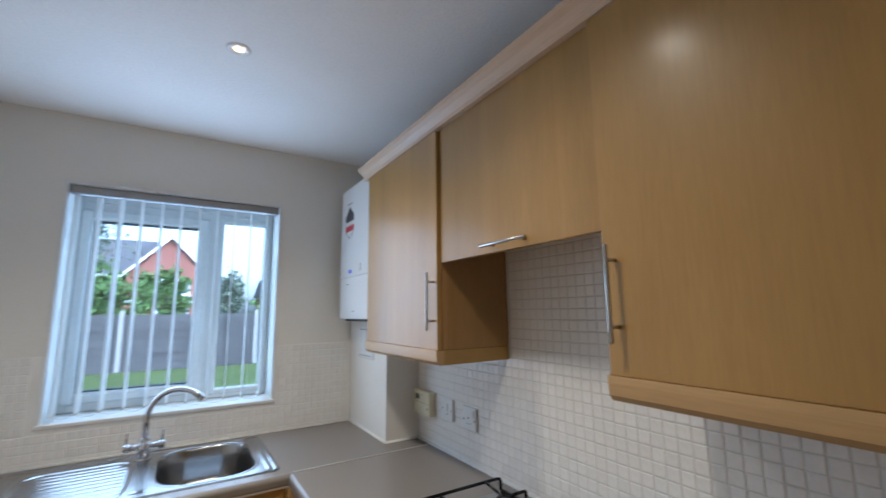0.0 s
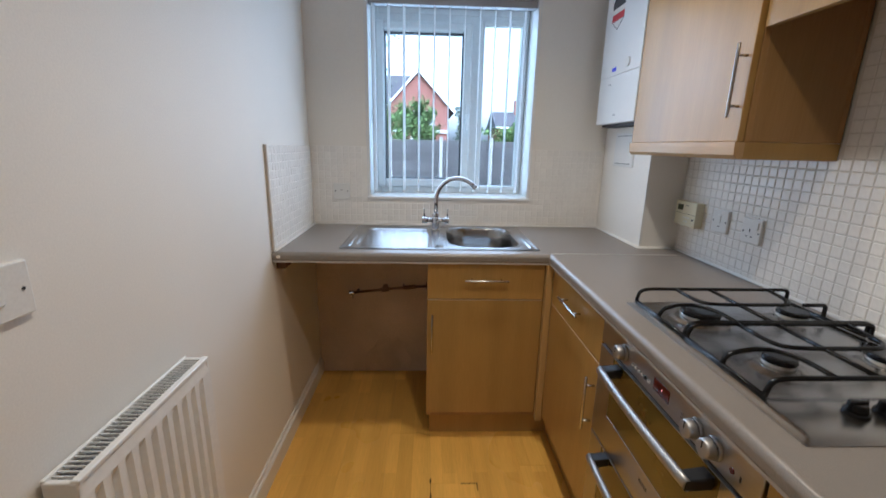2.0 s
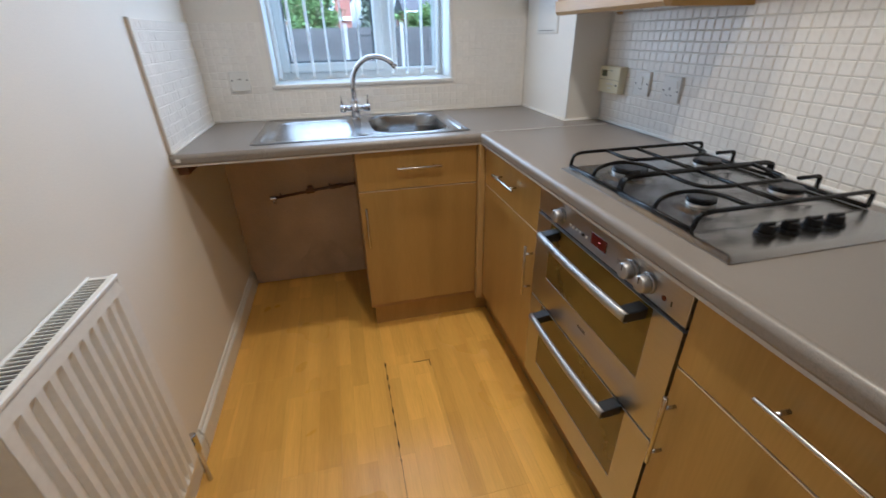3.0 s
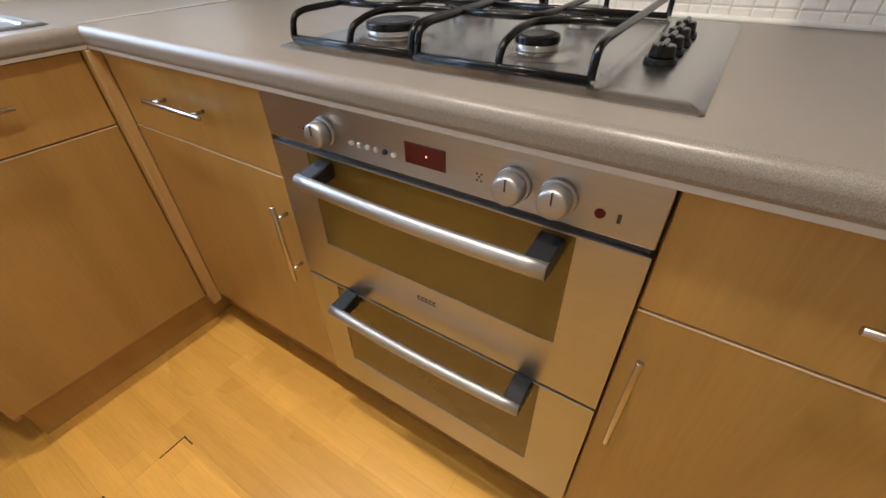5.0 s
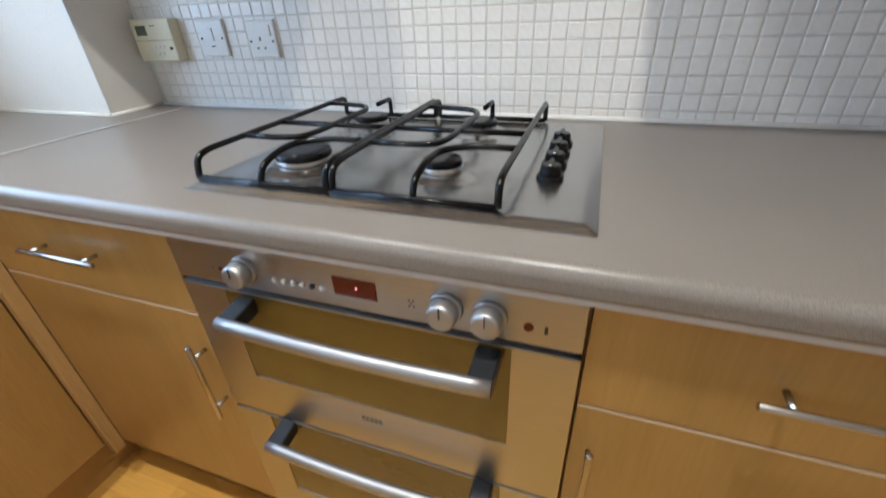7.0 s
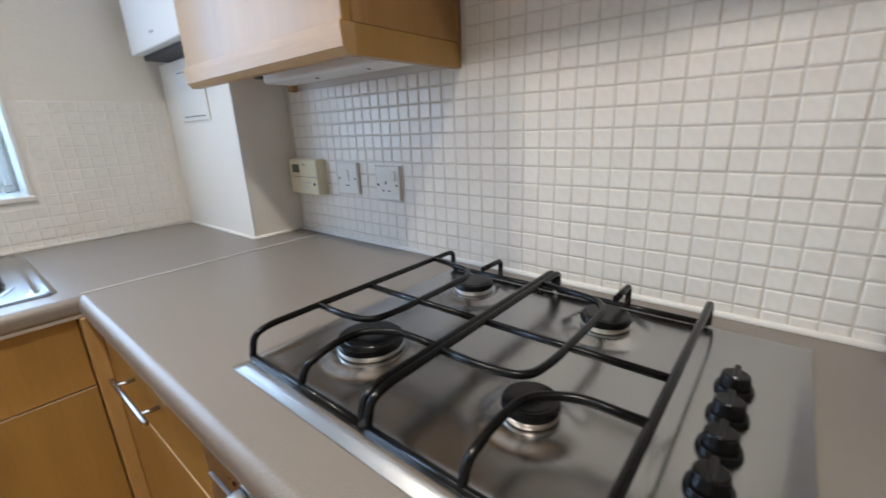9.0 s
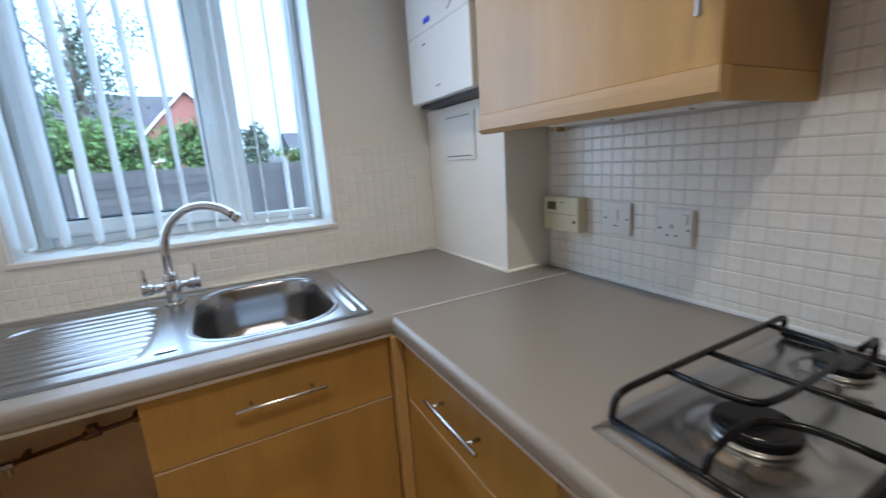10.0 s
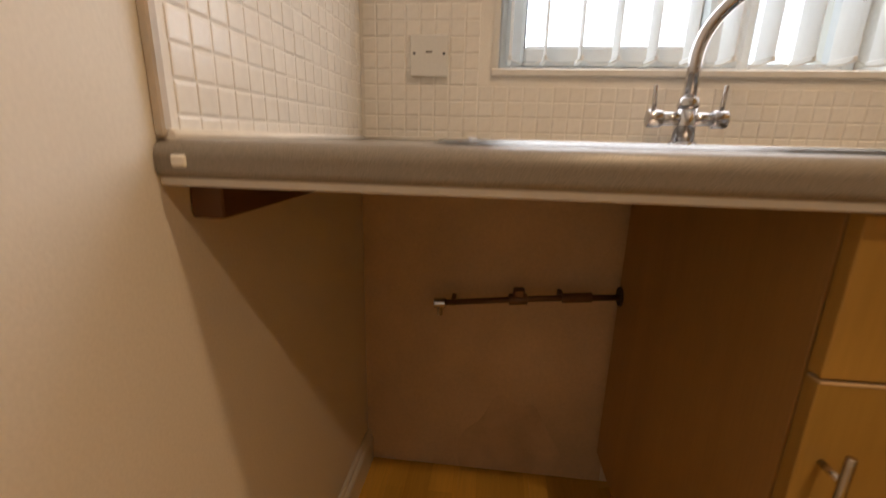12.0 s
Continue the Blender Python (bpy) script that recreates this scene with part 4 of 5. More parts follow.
for z in (1.2755, 1.4065):
    part("hatch_slot", boxed(1.5821, 1.583, 1.935, 2.093, z - 0.0012, z + 0.0012), PRINT_AND_SHADE, hatch)

# ---- electrical fittings ----
def on_right(name, y0, y1, z0, z1, depth, label, cat, mat=None, group=""):
    x = XR - 0.009
    t = thing(name, (x, (y0 + y1) / 2, z0), label, cat, group)
    part("plate", boxed(x - depth, x, y0, y1, z0, z1, bevel=0.003, seg=2), mat or WHITE_PLASTIC, t)
    return t, x - depth
t, x = on_right("double_pole_switch", 1.450, 1.536, 1.043, 1.129, 0.010, "white fused switch plate on mosaic tiles", "switch")
part("rocker", boxed(x - 0.003, x + 0.002, 1.486, 1.502, 1.080, 1.110, bevel=0.001), WHITE_PLASTIC, t)
part("neon", boxed(x - 0.0008, x + 0.002, 1.487, 1.501, 1.066, 1.0685), PRINT_AND_SHADE, t)
for y in (1.459, 1.527):
    part("screw", disc(bmesh.new(), (x + 0.001, y, 1.086), (-1, 0, 0), 0.003, 0.003, 0.002, 10), PRINT_AND_SHADE, t)
t, x = on_right("wall_socket", 1.290, 1.376, 1.038, 1.124, 0.010, "white single switched socket on mosaic tiles", "socket")
for dy, dz, w, h in ((0.0, 0.0, 0.004, 0.009), (-0.011, -0.021, 0.007, 0.0035), (0.011, -0.021, 0.007, 0.0035)):
    part("pin_hole", boxed(x - 0.0006, x + 0.002, 1.338 + dy - w / 2, 1.338 + dy + w / 2, 1.082 + dz - h / 2, 1.082 + dz + h / 2), PRINT_AND_SHADE, t)
part("rocker", boxed(x - 0.0035, x + 0.002, 1.301, 1.314, 1.088, 1.112, bevel=0.001), WHITE_PLASTIC, t)
for y in (1.299, 1.367):
    part("screw", disc(bmesh.new(), (x + 0.001, y, 1.076), (-1, 0, 0), 0.003, 0.003, 0.002, 10), PRINT_AND_SHADE, t)
t, x = on_right("heating_programmer", 1.603, 1.744, 1.034, 1.137, 0.034, "cream plastic heating programmer with small display", "thermostat", CREAM)
part("display", boxed(x - 0.0008, x + 0.002, 1.690, 1.727, 1.098, 1.122), LCD, t, "grey liquid crystal display")
for y, z in ((1.678, 1.070), (1.662, 1.070), (1.646, 1.070), (1.670, 1.054), (1.654, 1.054)):
    part("button", boxed(x - 0.002, x + 0.001, y - 0.005, y + 0.005, z - 0.003, z + 0.003, bevel=0.0008), WHITE_PLASTIC, t)
part("slider", boxed(x - 0.002, x + 0.001, 1.614, 1.622, 1.062, 1.070), PRINT_AND_SHADE, t)
part("legend", boxed(x - 0.0004, x + 0.001, 1.655, 1.675, 1.120, 1.122), PRINT_AND_SHADE, t)
part("flap_line", boxed(x - 0.0004, x + 0.001, 1.606, 1.741, 1.0855, 1.0865), DIRT, t)

t = thing("switch_plate", (0.165, YW - 0.009, 1.049), "white fused outlet plate on tiled wall", "switch")
part("plate", boxed(0.124, 0.210, YW - 0.020, YW - 0.009, 1.049, 1.135, bevel=0.003, seg=2), WHITE_PLASTIC, t)
for x in (0.134, 0.200):
    part("screw", disc(bmesh.new(), (x, YW - 0.019, 1.096), (0, -1, 0), 0.0032, 0.003, 0.002, 10), PRINT_AND_SHADE, t)
part("cord_outlet", boxed(0.160, 0.174, YW - 0.0212, YW - 0.019, 1.098, 1.101), DIRT, t)

t = thing("light_switch", (0, 0.565, 1.075), "white fused spur switch plate on plaster", "switch")
part("plate", boxed(0.0, 0.012, 0.525, 0.611, 1.077, 1.163, bevel=0.003, seg=2), WHITE_PLASTIC, t)
part("rocker", boxed(0.008, 0.017, 0.545, 0.562, 1.105, 1.135, bevel=0.002), WHITE_PLASTIC, t)
part("screw", disc(bmesh.new(), (0.011, 0.596, 1.120), (1, 0, 0), 0.003, 0.003, 0.002, 10), PRINT_AND_SHADE, t)

bk = boxed(XU + 0.15, XU + 0.20, 1.652, 1.676, UZ0 - 0.020, UZ0 - 0.001, bevel=0.003)
piece("fixing_bracket", bk, material("brown_bracket", (0.10, 0.065, 0.04), 0.5), "small brown bracket under the wall unit", "bracket")

# ---- recessed downlights ----
for sx, sy in SPOTS:
    t = thing("downlight", (sx, sy, CEIL), "recessed round downlight, lit warm white", "downlight", "ceiling downlights")
    ringb = bmesh.new()
    prof = [(0.019, -0.0), (0.024, 0.003), (0.034, 0.004), (0.039, 0.0)]
    rr = [[ringb.verts.new((sx + r * math.cos(a), sy + r * math.sin(a), CEIL - h)) for a in (k * math.tau / 32 for k in range(32))] for r, h in prof]
    for a, b in zip(rr, rr[1:]):
        for k in range(32):
            ringb.faces.new((a[k], a[(k + 1) % 32], b[(k + 1) % 32], b[k])).smooth = True
    part("bezel", ringb, GLOSS, t, "white bezel")
    part("lamp_face", disc(bmesh.new(), (sx, sy, CEIL - 0.0015), (0, 0, 1), 0.0188, 0.0188, 0.001, 28), BULB, t, "glowing lamp face")

# ---- radiator ----
RX, RY0, RY1, RZ0, RZ1 = 0.070, 0.550, 0.962, 0.150, 0.806
rad = thing("radiator", (0.04, 0.75, RZ0), "white steel panel radiator with top grille", "radiator")
pn = bmesh.new()
prof = []
n_flute = 10
for k in range(n_flute):
    y = RY0 + 0.022 + (RY1 - RY0 - 0.044) * k / n_flute
    w = (RY1 - RY0 - 0.044) / n_flute
    prof += [(y, 0.0), (y + w * 0.14, -0.011), (y + w * 0.46, -0.011), (y + w * 0.60, 0.0)]
prof = [(RY0, 0.0)] + prof + [(RY1, 0.0)]
zs = ((RZ0 + 0.004, 0.0, -0.006), (RZ0 + 0.03, 0.0, 0.0), (RZ0 + 0.05, 1.0, 0.0), (RZ1 - 0.065, 1.0, 0.0), (RZ1 - 0.04, 0.0, 0.0), (RZ1 - 0.006, 0.0, -0.004))
rows = [[pn.verts.new((RX + d * f + back, y, z)) for y, d in prof] for z, f, back in zs]
for a, b in zip(rows, rows[1:]):
    for k in range(len(prof) - 1):
        pn.faces.new((a[k], a[k + 1], b[k + 1], b[k]))
part("front_panel", pn, GLOSS, rad, "fluted steel panel")
part("back_panel", boxed(0.014, 0.024, RY0 + 0.004, RY1 - 0.004, RZ0, RZ1 - 0.03), GLOSS, rad)
for y0, y1 in ((RY0 - 0.001, RY0 + 0.010), (RY1 - 0.010, RY1 + 0.001)):
    part("side_panel", boxed(0.010, RX - 0.001, y0, y1, RZ0 + 0.02, RZ1 - 0.004, bevel=0.003, seg=2), GLOSS, rad)
part("plug", disc(bmesh.new(), (0.043, RY0 - 0.001, RZ1 - 0.050), (0, -1, 0), 0.0135, 0.0125, 0.002, 20), DIRT, rad)
part("plug_badge", disc(bmesh.new(), (0.043, RY0 - 0.002, RZ1 - 0.050), (0, -1, 0), 0.0095, 0.009, 0.0025, 20), GLOSS, rad, "scuffed maker's badge")
for x0, x1 in ((0.008, 0.016), (RX - 0.014, RX + 0.001)):
    part("grille_edge", boxed(x0, x1, RY0, RY1, RZ1 - 0.010, RZ1, bevel=0.002), GLOSS, rad)
# black sheet that paints in the shade between the panels, below the bars
part("grille_floor", boxed(0.016, RX - 0.012, RY0 + 0.008, RY1 - 0.008, RZ1 - 0.022, RZ1 - 0.018), PRINT_AND_SHADE, rad)
n_bar = 34
bar_mesh = None
for k in range(n_bar):
    y = RY0 + 0.014 + (RY1 - RY0 - 0.028) * k / (n_bar - 1)
    if bar_mesh is None:
        first = part("grille_bar", boxed(0.015, RX - 0.012, -0.0012, 0.0012, RZ1 - 0.007, RZ1 - 0.003), GLOSS, rad)
        bar_mesh, bar = first.data, first
    else:
        bar = new("grille_bar", bar_mesh)
        bar.parent, bar.matrix_parent_inverse = rad, first.matrix_parent_inverse.copy()
    bar.location = (0, y, 0)
vv = bmesh.new()
tube(vv, [(0.045, RY1 + 0.001, RZ0 + 0.035), (0.045, RY1 + 0.055, RZ0 + 0.035), (0.045, RY1 + 0.055, 0.0)], 0.0075, 10, 0.012)
disc(vv, (0.045, RY1 + 0.015, RZ0 + 0.035), (0, 1, 0), 0.013, 0.013, 0.022, 6)
disc(vv, (0.045, RY1 + 0.055, RZ0 - 0.01), (0, 0, 1), 0.012, 0.012, 0.07, 16, 0.003)
part("valve", vv, CHROME, rad, "plated lockshield valve and pipe")

# ---- appliance space under the worktop ----
pipe = thing("water_pipe", (0.42, YW - 0.03, 0.52), "tarnished copper pipe with two valves", "pipe")
pb = bmesh.new()
PY = YW - 0.045
tube(pb, [(0.200, PY, 0.520), (0.44, PY, 0.548), (0.66, PY, 0.566)], 0.0075, 10)
part("tube", pb, COPPER, pipe)
tb = bmesh.new()
disc(tb, (0.192, PY, 0.520), (1, 0, 0.06), 0.013, 0.013, 0.03, 12, 0.002)
disc(tb, (0.208, PY, 0.520), (0, -0.2, -1), 0.008, 0.007, 0.03, 12)
part("valve", tb, CHROME, pipe)
tb = bmesh.new()
disc(tb, (0.375, PY, 0.541), (1, 0, 0.1), 0.014, 0.014, 0.045, 12, 0.003)
box(tb, 0.385, 0.412, PY - 0.012, PY + 0.012, 0.55, 0.572, 0.004)
part("valve", tb, COPPER, pipe)
disc(tb := bmesh.new(), (0.50, PY, 0.553), (1, 0, 0.1), 0.012, 0.012, 0.07, 12, 0.002)
part("coupling", tb, COPPER, pipe)
for x, z in ((0.24, 0.524), (0.50, 0.553)):
    cb = boxed(x - 0.005, x + 0.005, PY, YW, z - 0.008, z + 0.008)
    part("clip", cb, COPPER, pipe)
part("rose", disc(bmesh.new(), (0.634, PY + 0.0, 0.566), (-1, 0, 0), 0.024, 0.022, 0.004, 20), PRINT_AND_SHADE, pipe)
br = boxed(0.001, 0.038, 1.662, 2.21, TOP - SLAB - 0.042, TOP - SLAB - 0.001, bevel=0.002)
piece("support_batten", br, material("dark_stained_batten", (0.14, 0.065, 0.03), 0.6, vary=0.15, scale=12), "wooden batten fixed under the worktop", "batten")

# ---- floor boards, laid along the room ----
PW, SEAM = 0.193, 0.657
k0 = int(math.floor((0.0 - SEAM) / PW))
row = 0
x = SEAM + k0 * PW
while x < XR:
    xa, xb = max(x, 0.0), min(x + PW, XR)
    cut = 1.383 if abs(x - SEAM) < 0.01 else 1.9 - ((row * 0.47) % 1.2)
    y = cut
    while y > YB:
        y -= 1.285
    while y < YW:
        ya, yb = max(y, YB), min(y + 1.285, YW)
        if yb - ya > 0.01 and xb - xa > 0.005:
            part("plank", boxed(xa + 0.0001, xb - 0.0001, ya + 0.0001, yb - 0.0001, -0.011, 0.0, bevel=0.0003), FLOOR, floor_base)
        y += 1.285
    x += PW
    row += 1
chips = [(0.657, y, 0.0016 + 0.0025 * random.random(), 0.006 + 0.012 * random.random()) for y in (1.395, 1.388, 1.33, 1.315, 1.27, 1.262, 1.22, 1.15, 1.142, 1.08, 1.0, 0.99, 0.93)]
for x, y, w, l in chips:
    bm = bmesh.new()
    pts = [(x + w * math.cos(a) * random.uniform(0.6, 1.2), y + l * math.sin(a) * random.uniform(0.7, 1.1)) for a in (k * math.tau / 9 for k in range(9))]
    part("chipped_joint", extruded(bm, pts, 2, -0.004, 0.0006), DIRT, floor_base)
for d in ((0.780, 0.850, 1.3802, 1.3838), (0.8455, 0.8490, 1.345, 1.383), (0.656, 0.6575, 0.75, 1.39)):
    part("open_joint", boxed(d[0], d[1], d[2], d[3], -0.004, 0.0005), DIRT, floor_base)

# ---- mosaic tiles ----
TP, TG, TD = 0.0333, 0.0025, 0.0085
ROWS = 13                       # courses up to the top of the splashback
TZ = TILE_TOP - TP * ROWS
def tile_mesh(name, u, v, n):
    bm = bmesh.new()
    s = (TP - TG) / 2
    rings = []
    for e, h in ((s, 0.0), (s, TD - 0.0014), (s - 0.0010, TD - 0.0004), (s - 0.003, TD)):
        rings.append([bm.verts.new(Vector(u) * a * e + Vector(v) * b * e + Vector(n) * h) for a, b in ((-1, -1), (1, -1), (1, 1), (-1, 1))])
    for a, b in zip(rings, rings[1:]):
        for k in range(4):
            bm.faces.new((a[k], a[(k + 1) % 4], b[(k + 1) % 4], b[k]))
    bm.faces.new(rings[-1])
    bmesh.ops.recalc_face_normals(bm, faces=bm.faces)
    me = bpy.data.meshes.new(name)
    bm.to_mesh(me)
    bm.free()
    me.materials.append(TILE)
    return me
def lay(wall, mesh, spots):
    for p in spots:
        ob = new("tile", mesh)
        ob.parent, ob.location = wall, p
def joined(wall, mesh, spots, name):
    vs, fs = [], []
    base = [v.co.copy() for v in mesh.vertices]
    polys = [tuple(p.vertices) for p in mesh.polygons]
    for p in spots:
        o = len(vs)
        vs += [b + Vector(p) for b in base]
        fs += [tuple(i + o for i in q) for q in polys]
    me = bpy.data.meshes.new(name)
    me.from_pydata(vs, [], fs)
    me.materials.append(TILE)
    ob = new(name, me)
    ob.parent = wall
    tagged(ob, "white mosaic tiles", kind="stuff")
right_mesh, window_mesh, left_mesh = tile_mesh("tile_right", (0, 1, 0), (0, 0, 1), (-1, 0, 0)), tile_mesh("tile_window", (1, 0, 0), (0, 0, 1), (0, -1, 0)), tile_mesh("tile_left", (0, 1, 0), (0, 0, 1), (1, 0, 0))
jit = lambda: random.uniform(-0.0004, 0.0004)
near, rest = [], []
for j in range(26):
    z = TZ + TP * (j + 0.5)
    for i in range(80):
        y = 1.751 - TP * (i + 0.5)
        if y < YE or (j >= ROWS and not 0.475 < y < 1.09):
            continue
        (near if 0.50 < y < 1.30 and 1 <= j < 14 and len(near) < 300 else rest).append((XR - 0.0005 + jit(), y + jit(), z + jit()))
lay(wall_right, right_mesh, near)
joined(wall_right, right_mesh, rest, "tile_field")
near, rest = [], []
for j in range(ROWS):
    z = TZ + TP * (j + 0.5)
    for i in range(47):
        x = 0.012 + TP * (i + 0.5)
        if WX0 - 0.022 < x < WX1 + 0.022 and z + TP / 2 > WZ0 - 0.010:
            continue
        (near if len(near) < 300 and x < 1.3 else rest).append((x + jit(), YW - 0.0005 + jit(), z + jit()))
lay(wall_window, window_mesh, near)
joined(wall_window, window_mesh, rest, "tile_field")
lay(wall_left, left_mesh, [(0.0005 + jit(), YW - 0.010 - TP * (i + 0.5) + jit(), TZ + TP * (j + 0.5) + jit()) for i in range(18) for j in range(ROWS)])
part("bare_plaster", boxed(0.002, 0.66, YW - 0.004, YW, 0.002, TOP - 0.041), BARE, wall_window, "stained bare plaster under the worktop")
arch = [(0.405 + 0.135 * math.cos(a) * (1 + 0.10 * math.sin(5 * a)), 0.005 + 0.235 * math.sin(a) * (1 + 0.08 * math.sin(7 * a + 1))) for a in (math.pi * k / 28 for k in range(29))]
part("damp_stain", extruded(bmesh.new(), arch, 1, YW - 0.0048, YW - 0.003), DAMP, wall_window, "darker damp stain on the bare plaster")
# grout beds behind the tiles
def bed(wall, dims, mat=GROUT):
    part("grout_bed", boxed(*dims), mat, wall)
GB = 0.0076
bed(wall_right, (XR - 0.0088, XR, 1.7515, 1.7605, TOP + 0.002, TILE_TOP + 0.04))
bed(wall_right, (XR - GB, XR, YE, 1.760, TOP - 0.03, TILE_TOP))
bed(wall_right, (XR - GB, XR, 0.472, 1.095, TILE_TOP, TZ + TP * 26))
bed(wall_left, (0, GB, 1.640, YW - 0.009, TOP - 0.03, TILE_TOP), WHITE_GROUT)
for d in ((GB, WX0 - 0.008, TOP - 0.03, TILE_TOP), (WX1 + 0.008, 1.590, TOP - 0.03, TILE_TOP), (WX0 - 0.008, WX1 + 0.008, TOP - 0.03, WZ0 - 0.012)):
    bed(wall_window, (d[0], d[1], YW - GB, YW, d[2], d[3]), WHITE_GROUT)
trim_l = boxed(0.0, 0.011, 1.628, 1.640, TOP + 0.001, TILE_TOP + 0.003, bevel=0.002)
piece("tile_trim", trim_l, material("aged_tile_trim", (0.54, 0.48, 0.40), 0.45, vary=0.1, scale=20), "beige plastic tile edge trim", "trim", kind="structure")

# ---- outside ----
GZ = -0.15
piece("ground", boxed(-300, 300, -300, 600, GZ - 0.2, GZ), GRASS, "mown green lawn", "lawn", kind="structure")
# added out of view below the window, to throw daylight up onto the ceiling
piece("pavement", boxed(-6, 8, YW + 0.45, 8.5, GZ - 0.05, GZ + 0.03), BOUNCE_SLAB, "unseen pale slab added to bounce daylight through the window", "paving", kind="structure")
FYD = 15.5
for k in range(-6, 8):
    x = 1.10 + 1.83 * k
    f = thing("fence_panel", (x, FYD, GZ), "weathered grey lap fence panel between concrete posts", "fence", "garden fence panels")
    sb = bmesh.new()
    for s in range(13):
        z = GZ + 0.15 + 0.115 * s
        box(sb, x + 0.06, x + 1.77, FYD - 0.012 - 0.022 * (s % 2), FYD + 0.01, z, z + 0.125 + random.uniform(-0.008, 0.008))
    for bx in (0.10, 0.9, 1.69):
        box(sb, x + bx, x + bx + 0.04, FYD - 0.06, FYD - 0.03, GZ + 0.14, GZ + 1.66)
    part("slats", sb, FENCE, f)
    part("gravel_board", boxed(x + 0.06, x + 1.77, FYD - 0.02, FYD + 0.02, GZ, GZ + 0.15), FENCE, f)
    part("post", boxed(x - 0.06, x + 0.06, FYD - 0.06, FYD + 0.06, GZ, GZ + 1.78, bevel=0.01), CONCRETE, f)

def house(name, x0, x1, y0, y1, eaves, ridge, label, gable=True):
    t = thing(name, ((x0 + x1) / 2, y0, GZ), label, "house")
    xm = (x0 + x1) / 2
    if gable:
        wbm = extruded(bmesh.new(), [(x0, GZ), (x1, GZ), (x1, eaves), (xm, ridge), (x0, eaves)], 1, y0, y1)
        part("wall", wbm, BRICK, t, "red brick gable wall")
        rf = bmesh.new()
        for s, xe in ((-1, x0), (1, x1)):
            k = (ridge - eaves) / abs(xm - xe)
            o = 0.45 * s
            extruded(rf, [(xm, ridge + 0.02), (xm, ridge + 0.22), (xe + o, eaves + 0.22 - k * 0.45), (xe + o, eaves + 0.02 - k * 0.45)], 1, y0 - 0.3, y1)
        part("roof", rf, SLATE, t)
        bb = bmesh.new()
        for s, xe in ((-1, x0), (1, x1)):
            k = (ridge - eaves) / abs(xm - xe)
            o = 0.5 * s
            extruded(bb, [(xm, ridge + 0.02), (xm, ridge + 0.26), (xe + o, eaves + 0.24 - k * 0.5), (xe + o, eaves - k * 0.5)], 1, y0 - 0.36, y0 - 0.3)
        part("bargeboard", bb, UPVC, t, "white bargeboards")
    else:
        part("wall", boxed(x0, x1, y0, y1, GZ, eaves), BRICK, t, "red brick wall")
        ym = (y0 + y1) / 2
        part("roof", extruded(bmesh.new(), [(y0 - 0.5, eaves - 0.1), (ym, ridge), (y1 + 0.5, eaves - 0.1)], 0, x0 - 0.3, x1 + 0.3), SLATE, t)
        part("gutter", boxed(x0 - 0.3, x1 + 0.3, y0 - 0.6, y0 - 0.5, eaves - 0.18, eaves - 0.02), UPVC, t)
    return t
def house_window(t, x0, x1, y, z0, z1):
    w = part("window", bars(bmesh.new(), x0, x1, z0, z1, 0.12, y - 0.08, y - 0.002, 0.01), UPVC, t)
    part("pane", boxed(x0 + 0.1, x1 - 0.1, y - 0.04, y - 0.004, z0 + 0.1, z1 - 0.1), material("far_glass", (0.12, 0.14, 0.16), 0.1, bump=0), w)
    part("sill", boxed(x0 - 0.1, x1 + 0.1, y - 0.16, y - 0.002, z0 - 0.12, z0 - 0.005), UPVC, w)
h = house("gabled_house", -2.9, 2.4, 38, 47, 4.5, 7.3, "red brick gabled house with white bargeboards")
house_window(h, -0.9, 1.2, 38, 3.0, 4.2)
house_window(h, -0.9, 1.2, 38, 0.8, 2.0)
part("band", boxed(-2.9, 2.4, 37.8, 37.998, 2.35, 2.6), UPVC, h, "white canopy band")
h = house("long_house", -16, -1.0, 40, 48, 4.6, 7.9, "brick house with dark tiled roof", False)
house_window(h, -7, -5, 40, 2.9, 4.2)
h = house("far_house", 9, 17, 52, 60, 3.6, 5.6, "distant brick house with chimney", False)
part("chimney", boxed(11.6, 12.4, 55.2, 56, 5.2, 7.0), BRICK, h)

def crown(center, size, count, leaf, bare=0.0):
    vs, fs = [], []
    clumps = [Vector((random.gauss(0, 0.42), random.gauss(0, 0.42), random.gauss(0, 0.4))) for _ in range(max(8, count // 60))]
    for _ in range(count):
        c = random.choice(clumps)
        p = c + Vector((random.gauss(0, 0.16), random.gauss(0, 0.16), random.gauss(0, 0.13)))
        p = Vector((p.x * size[0], p.y * size[1], p.z * size[2])) + Vector(center)
        a, b = Vector((random.gauss(0, 1), random.gauss(0, 1), random.gauss(0, 1))).normalized(), Vector((random.gauss(0, 1), random.gauss(0, 1), random.gauss(0, 1)))
        b = a.cross(b).normalized()
        s = leaf * random.uniform(0.6, 1.3)
        o = len(vs)
        vs += [p - a * s, p + b * s * 0.5, p + a * s, p - b * s * 0.5]
        fs.append((o, o + 1, o + 2, o + 3))
    me = bpy.data.meshes.new("crown")
    me.from_pydata(vs, [], fs)
    return me
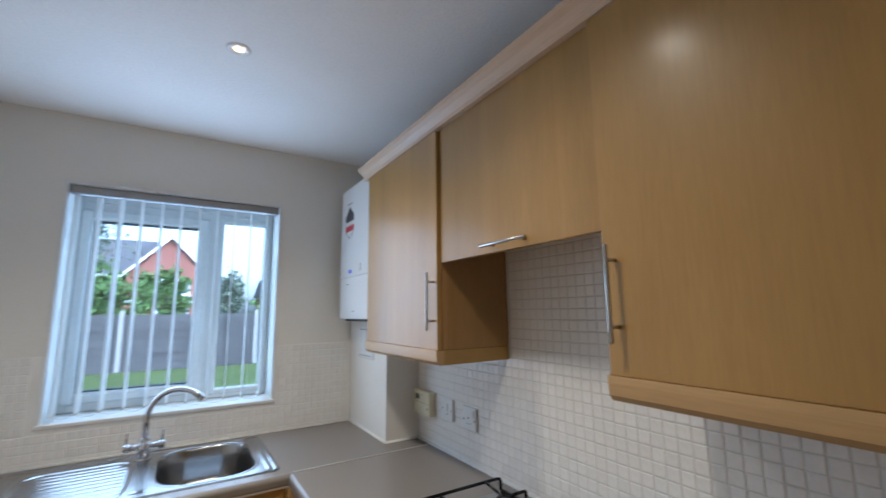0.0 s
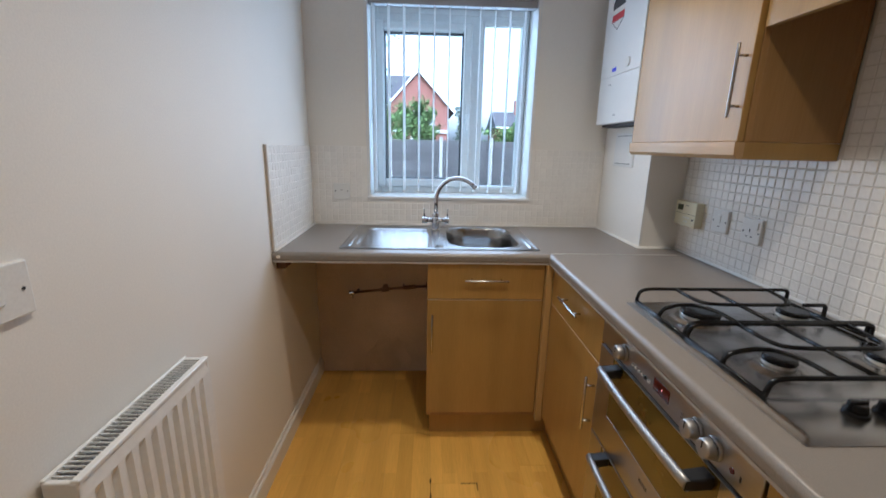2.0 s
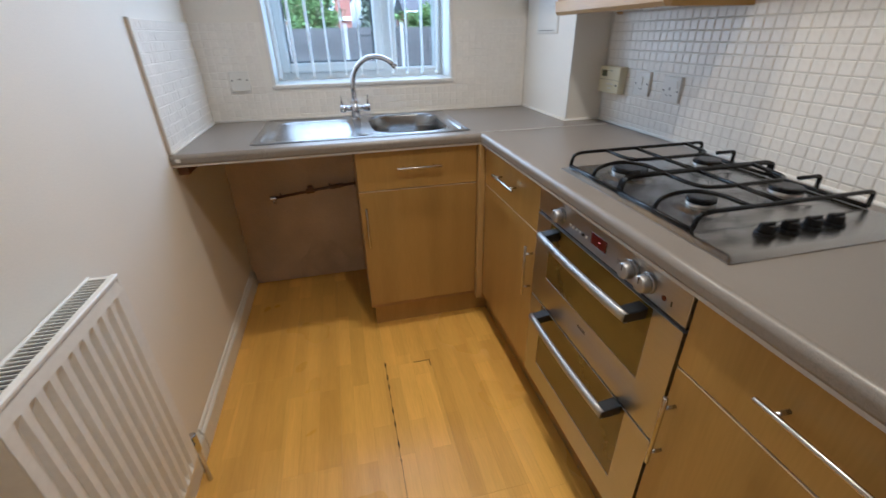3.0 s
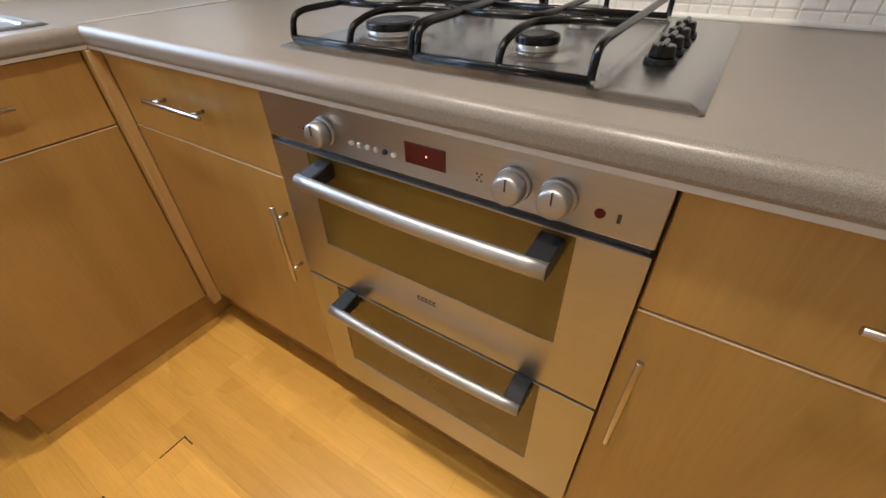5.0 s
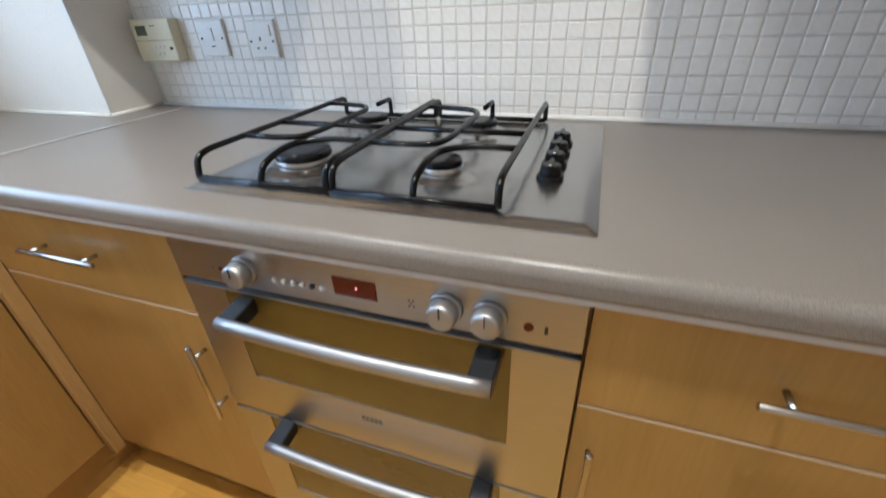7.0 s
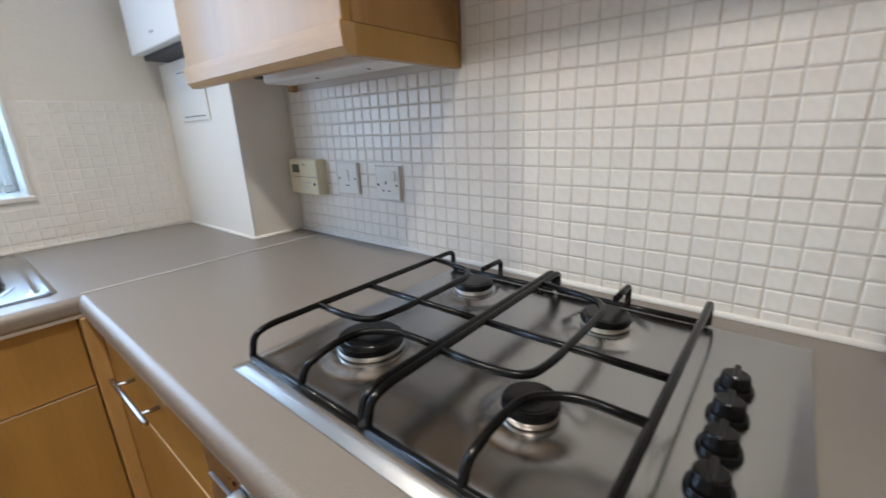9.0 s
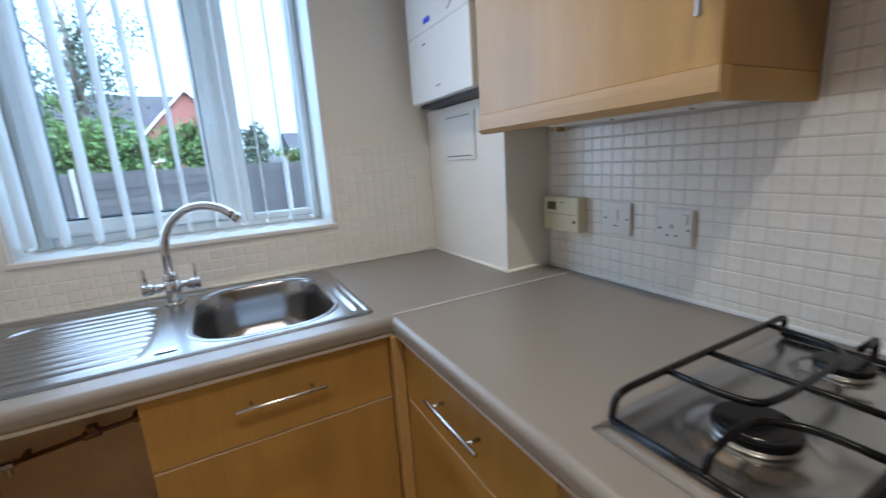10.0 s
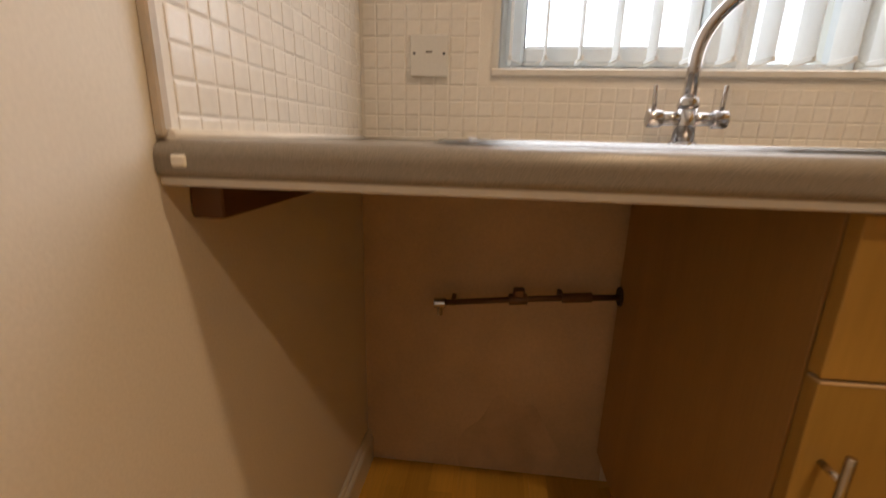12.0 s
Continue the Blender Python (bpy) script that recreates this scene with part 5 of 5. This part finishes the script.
def tree(name, x, y, h, size, count, leaf, mat, label, cat="tree", low=0.3):
    t = thing(name, (x, y, GZ), label, cat)
    bm = bmesh.new()
    tube(bm, [(x, y, GZ), (x + 0.05, y, GZ + h * 0.3), (x - 0.04, y + 0.05, GZ + h * 0.62), (x, y, GZ + h * 0.85)], [h * 0.028, h * 0.022, h * 0.015, h * 0.006], 8)
    for k in range(7):
        a, z = k * 2.4, GZ + h * (low + 0.08 * k)
        tube(bm, [(x, y, z), (x + math.cos(a) * size[0] * 0.4, y + math.sin(a) * size[1] * 0.4, z + h * 0.12), (x + math.cos(a) * size[0] * 0.75, y + math.sin(a) * size[1] * 0.75, z + h * 0.2)], [h * 0.011, h * 0.007, h * 0.003], 6)
    part("trunk", bm, BARK, t)
    me = crown((x, y, GZ + h * 0.62), size, count, leaf)
    me.materials.append(mat)
    c = new("crown", me)
    c.parent, c.matrix_parent_inverse = t, Matrix.Translation(t.matrix_basis.translation).inverted()
    return t
tree("garden_tree", 0.1, 24, 3.9, (1.15, 1.0, 1.25), 2400, 0.13, LEAF, "small leafy garden tree before the brick house")
tree("tall_tree", -4.2, 27, 10.5, (2.6, 2.4, 3.4), 3600, 0.105, LEAF_PALE, "tall thin tree with sparse grey-green leaves")
tree("hedge_shrub", -2.5, 19, 3.7, (1.55, 1.1, 1.1), 7500, 0.10, LEAF, "rounded bright green shrub behind the fence", "shrub", 0.15)
tree("hedge_shrub", -4.9, 20.5, 3.8, (1.8, 1.2, 1.5), 4200, 0.12, LEAF, "rounded bright green shrub behind the fence", "shrub", 0.15)
tree("garden_tree", 3.4, 30, 4.6, (0.9, 1.0, 1.5), 2600, 0.14, LEAF_PALE, "grey-green tree beside the brick house")
tree("hedge_shrub", 5.2, 22, 2.5, (1.5, 1.2, 0.9), 3600, 0.12, LEAF, "low green shrub behind the fence", "shrub", 0.15)
tree("hedge_shrub", 9.4, 30, 3.4, (2.2, 1.4, 1.2), 1800, 0.14, LEAF_PALE, "grey-green shrub behind the fence", "shrub", 0.15)
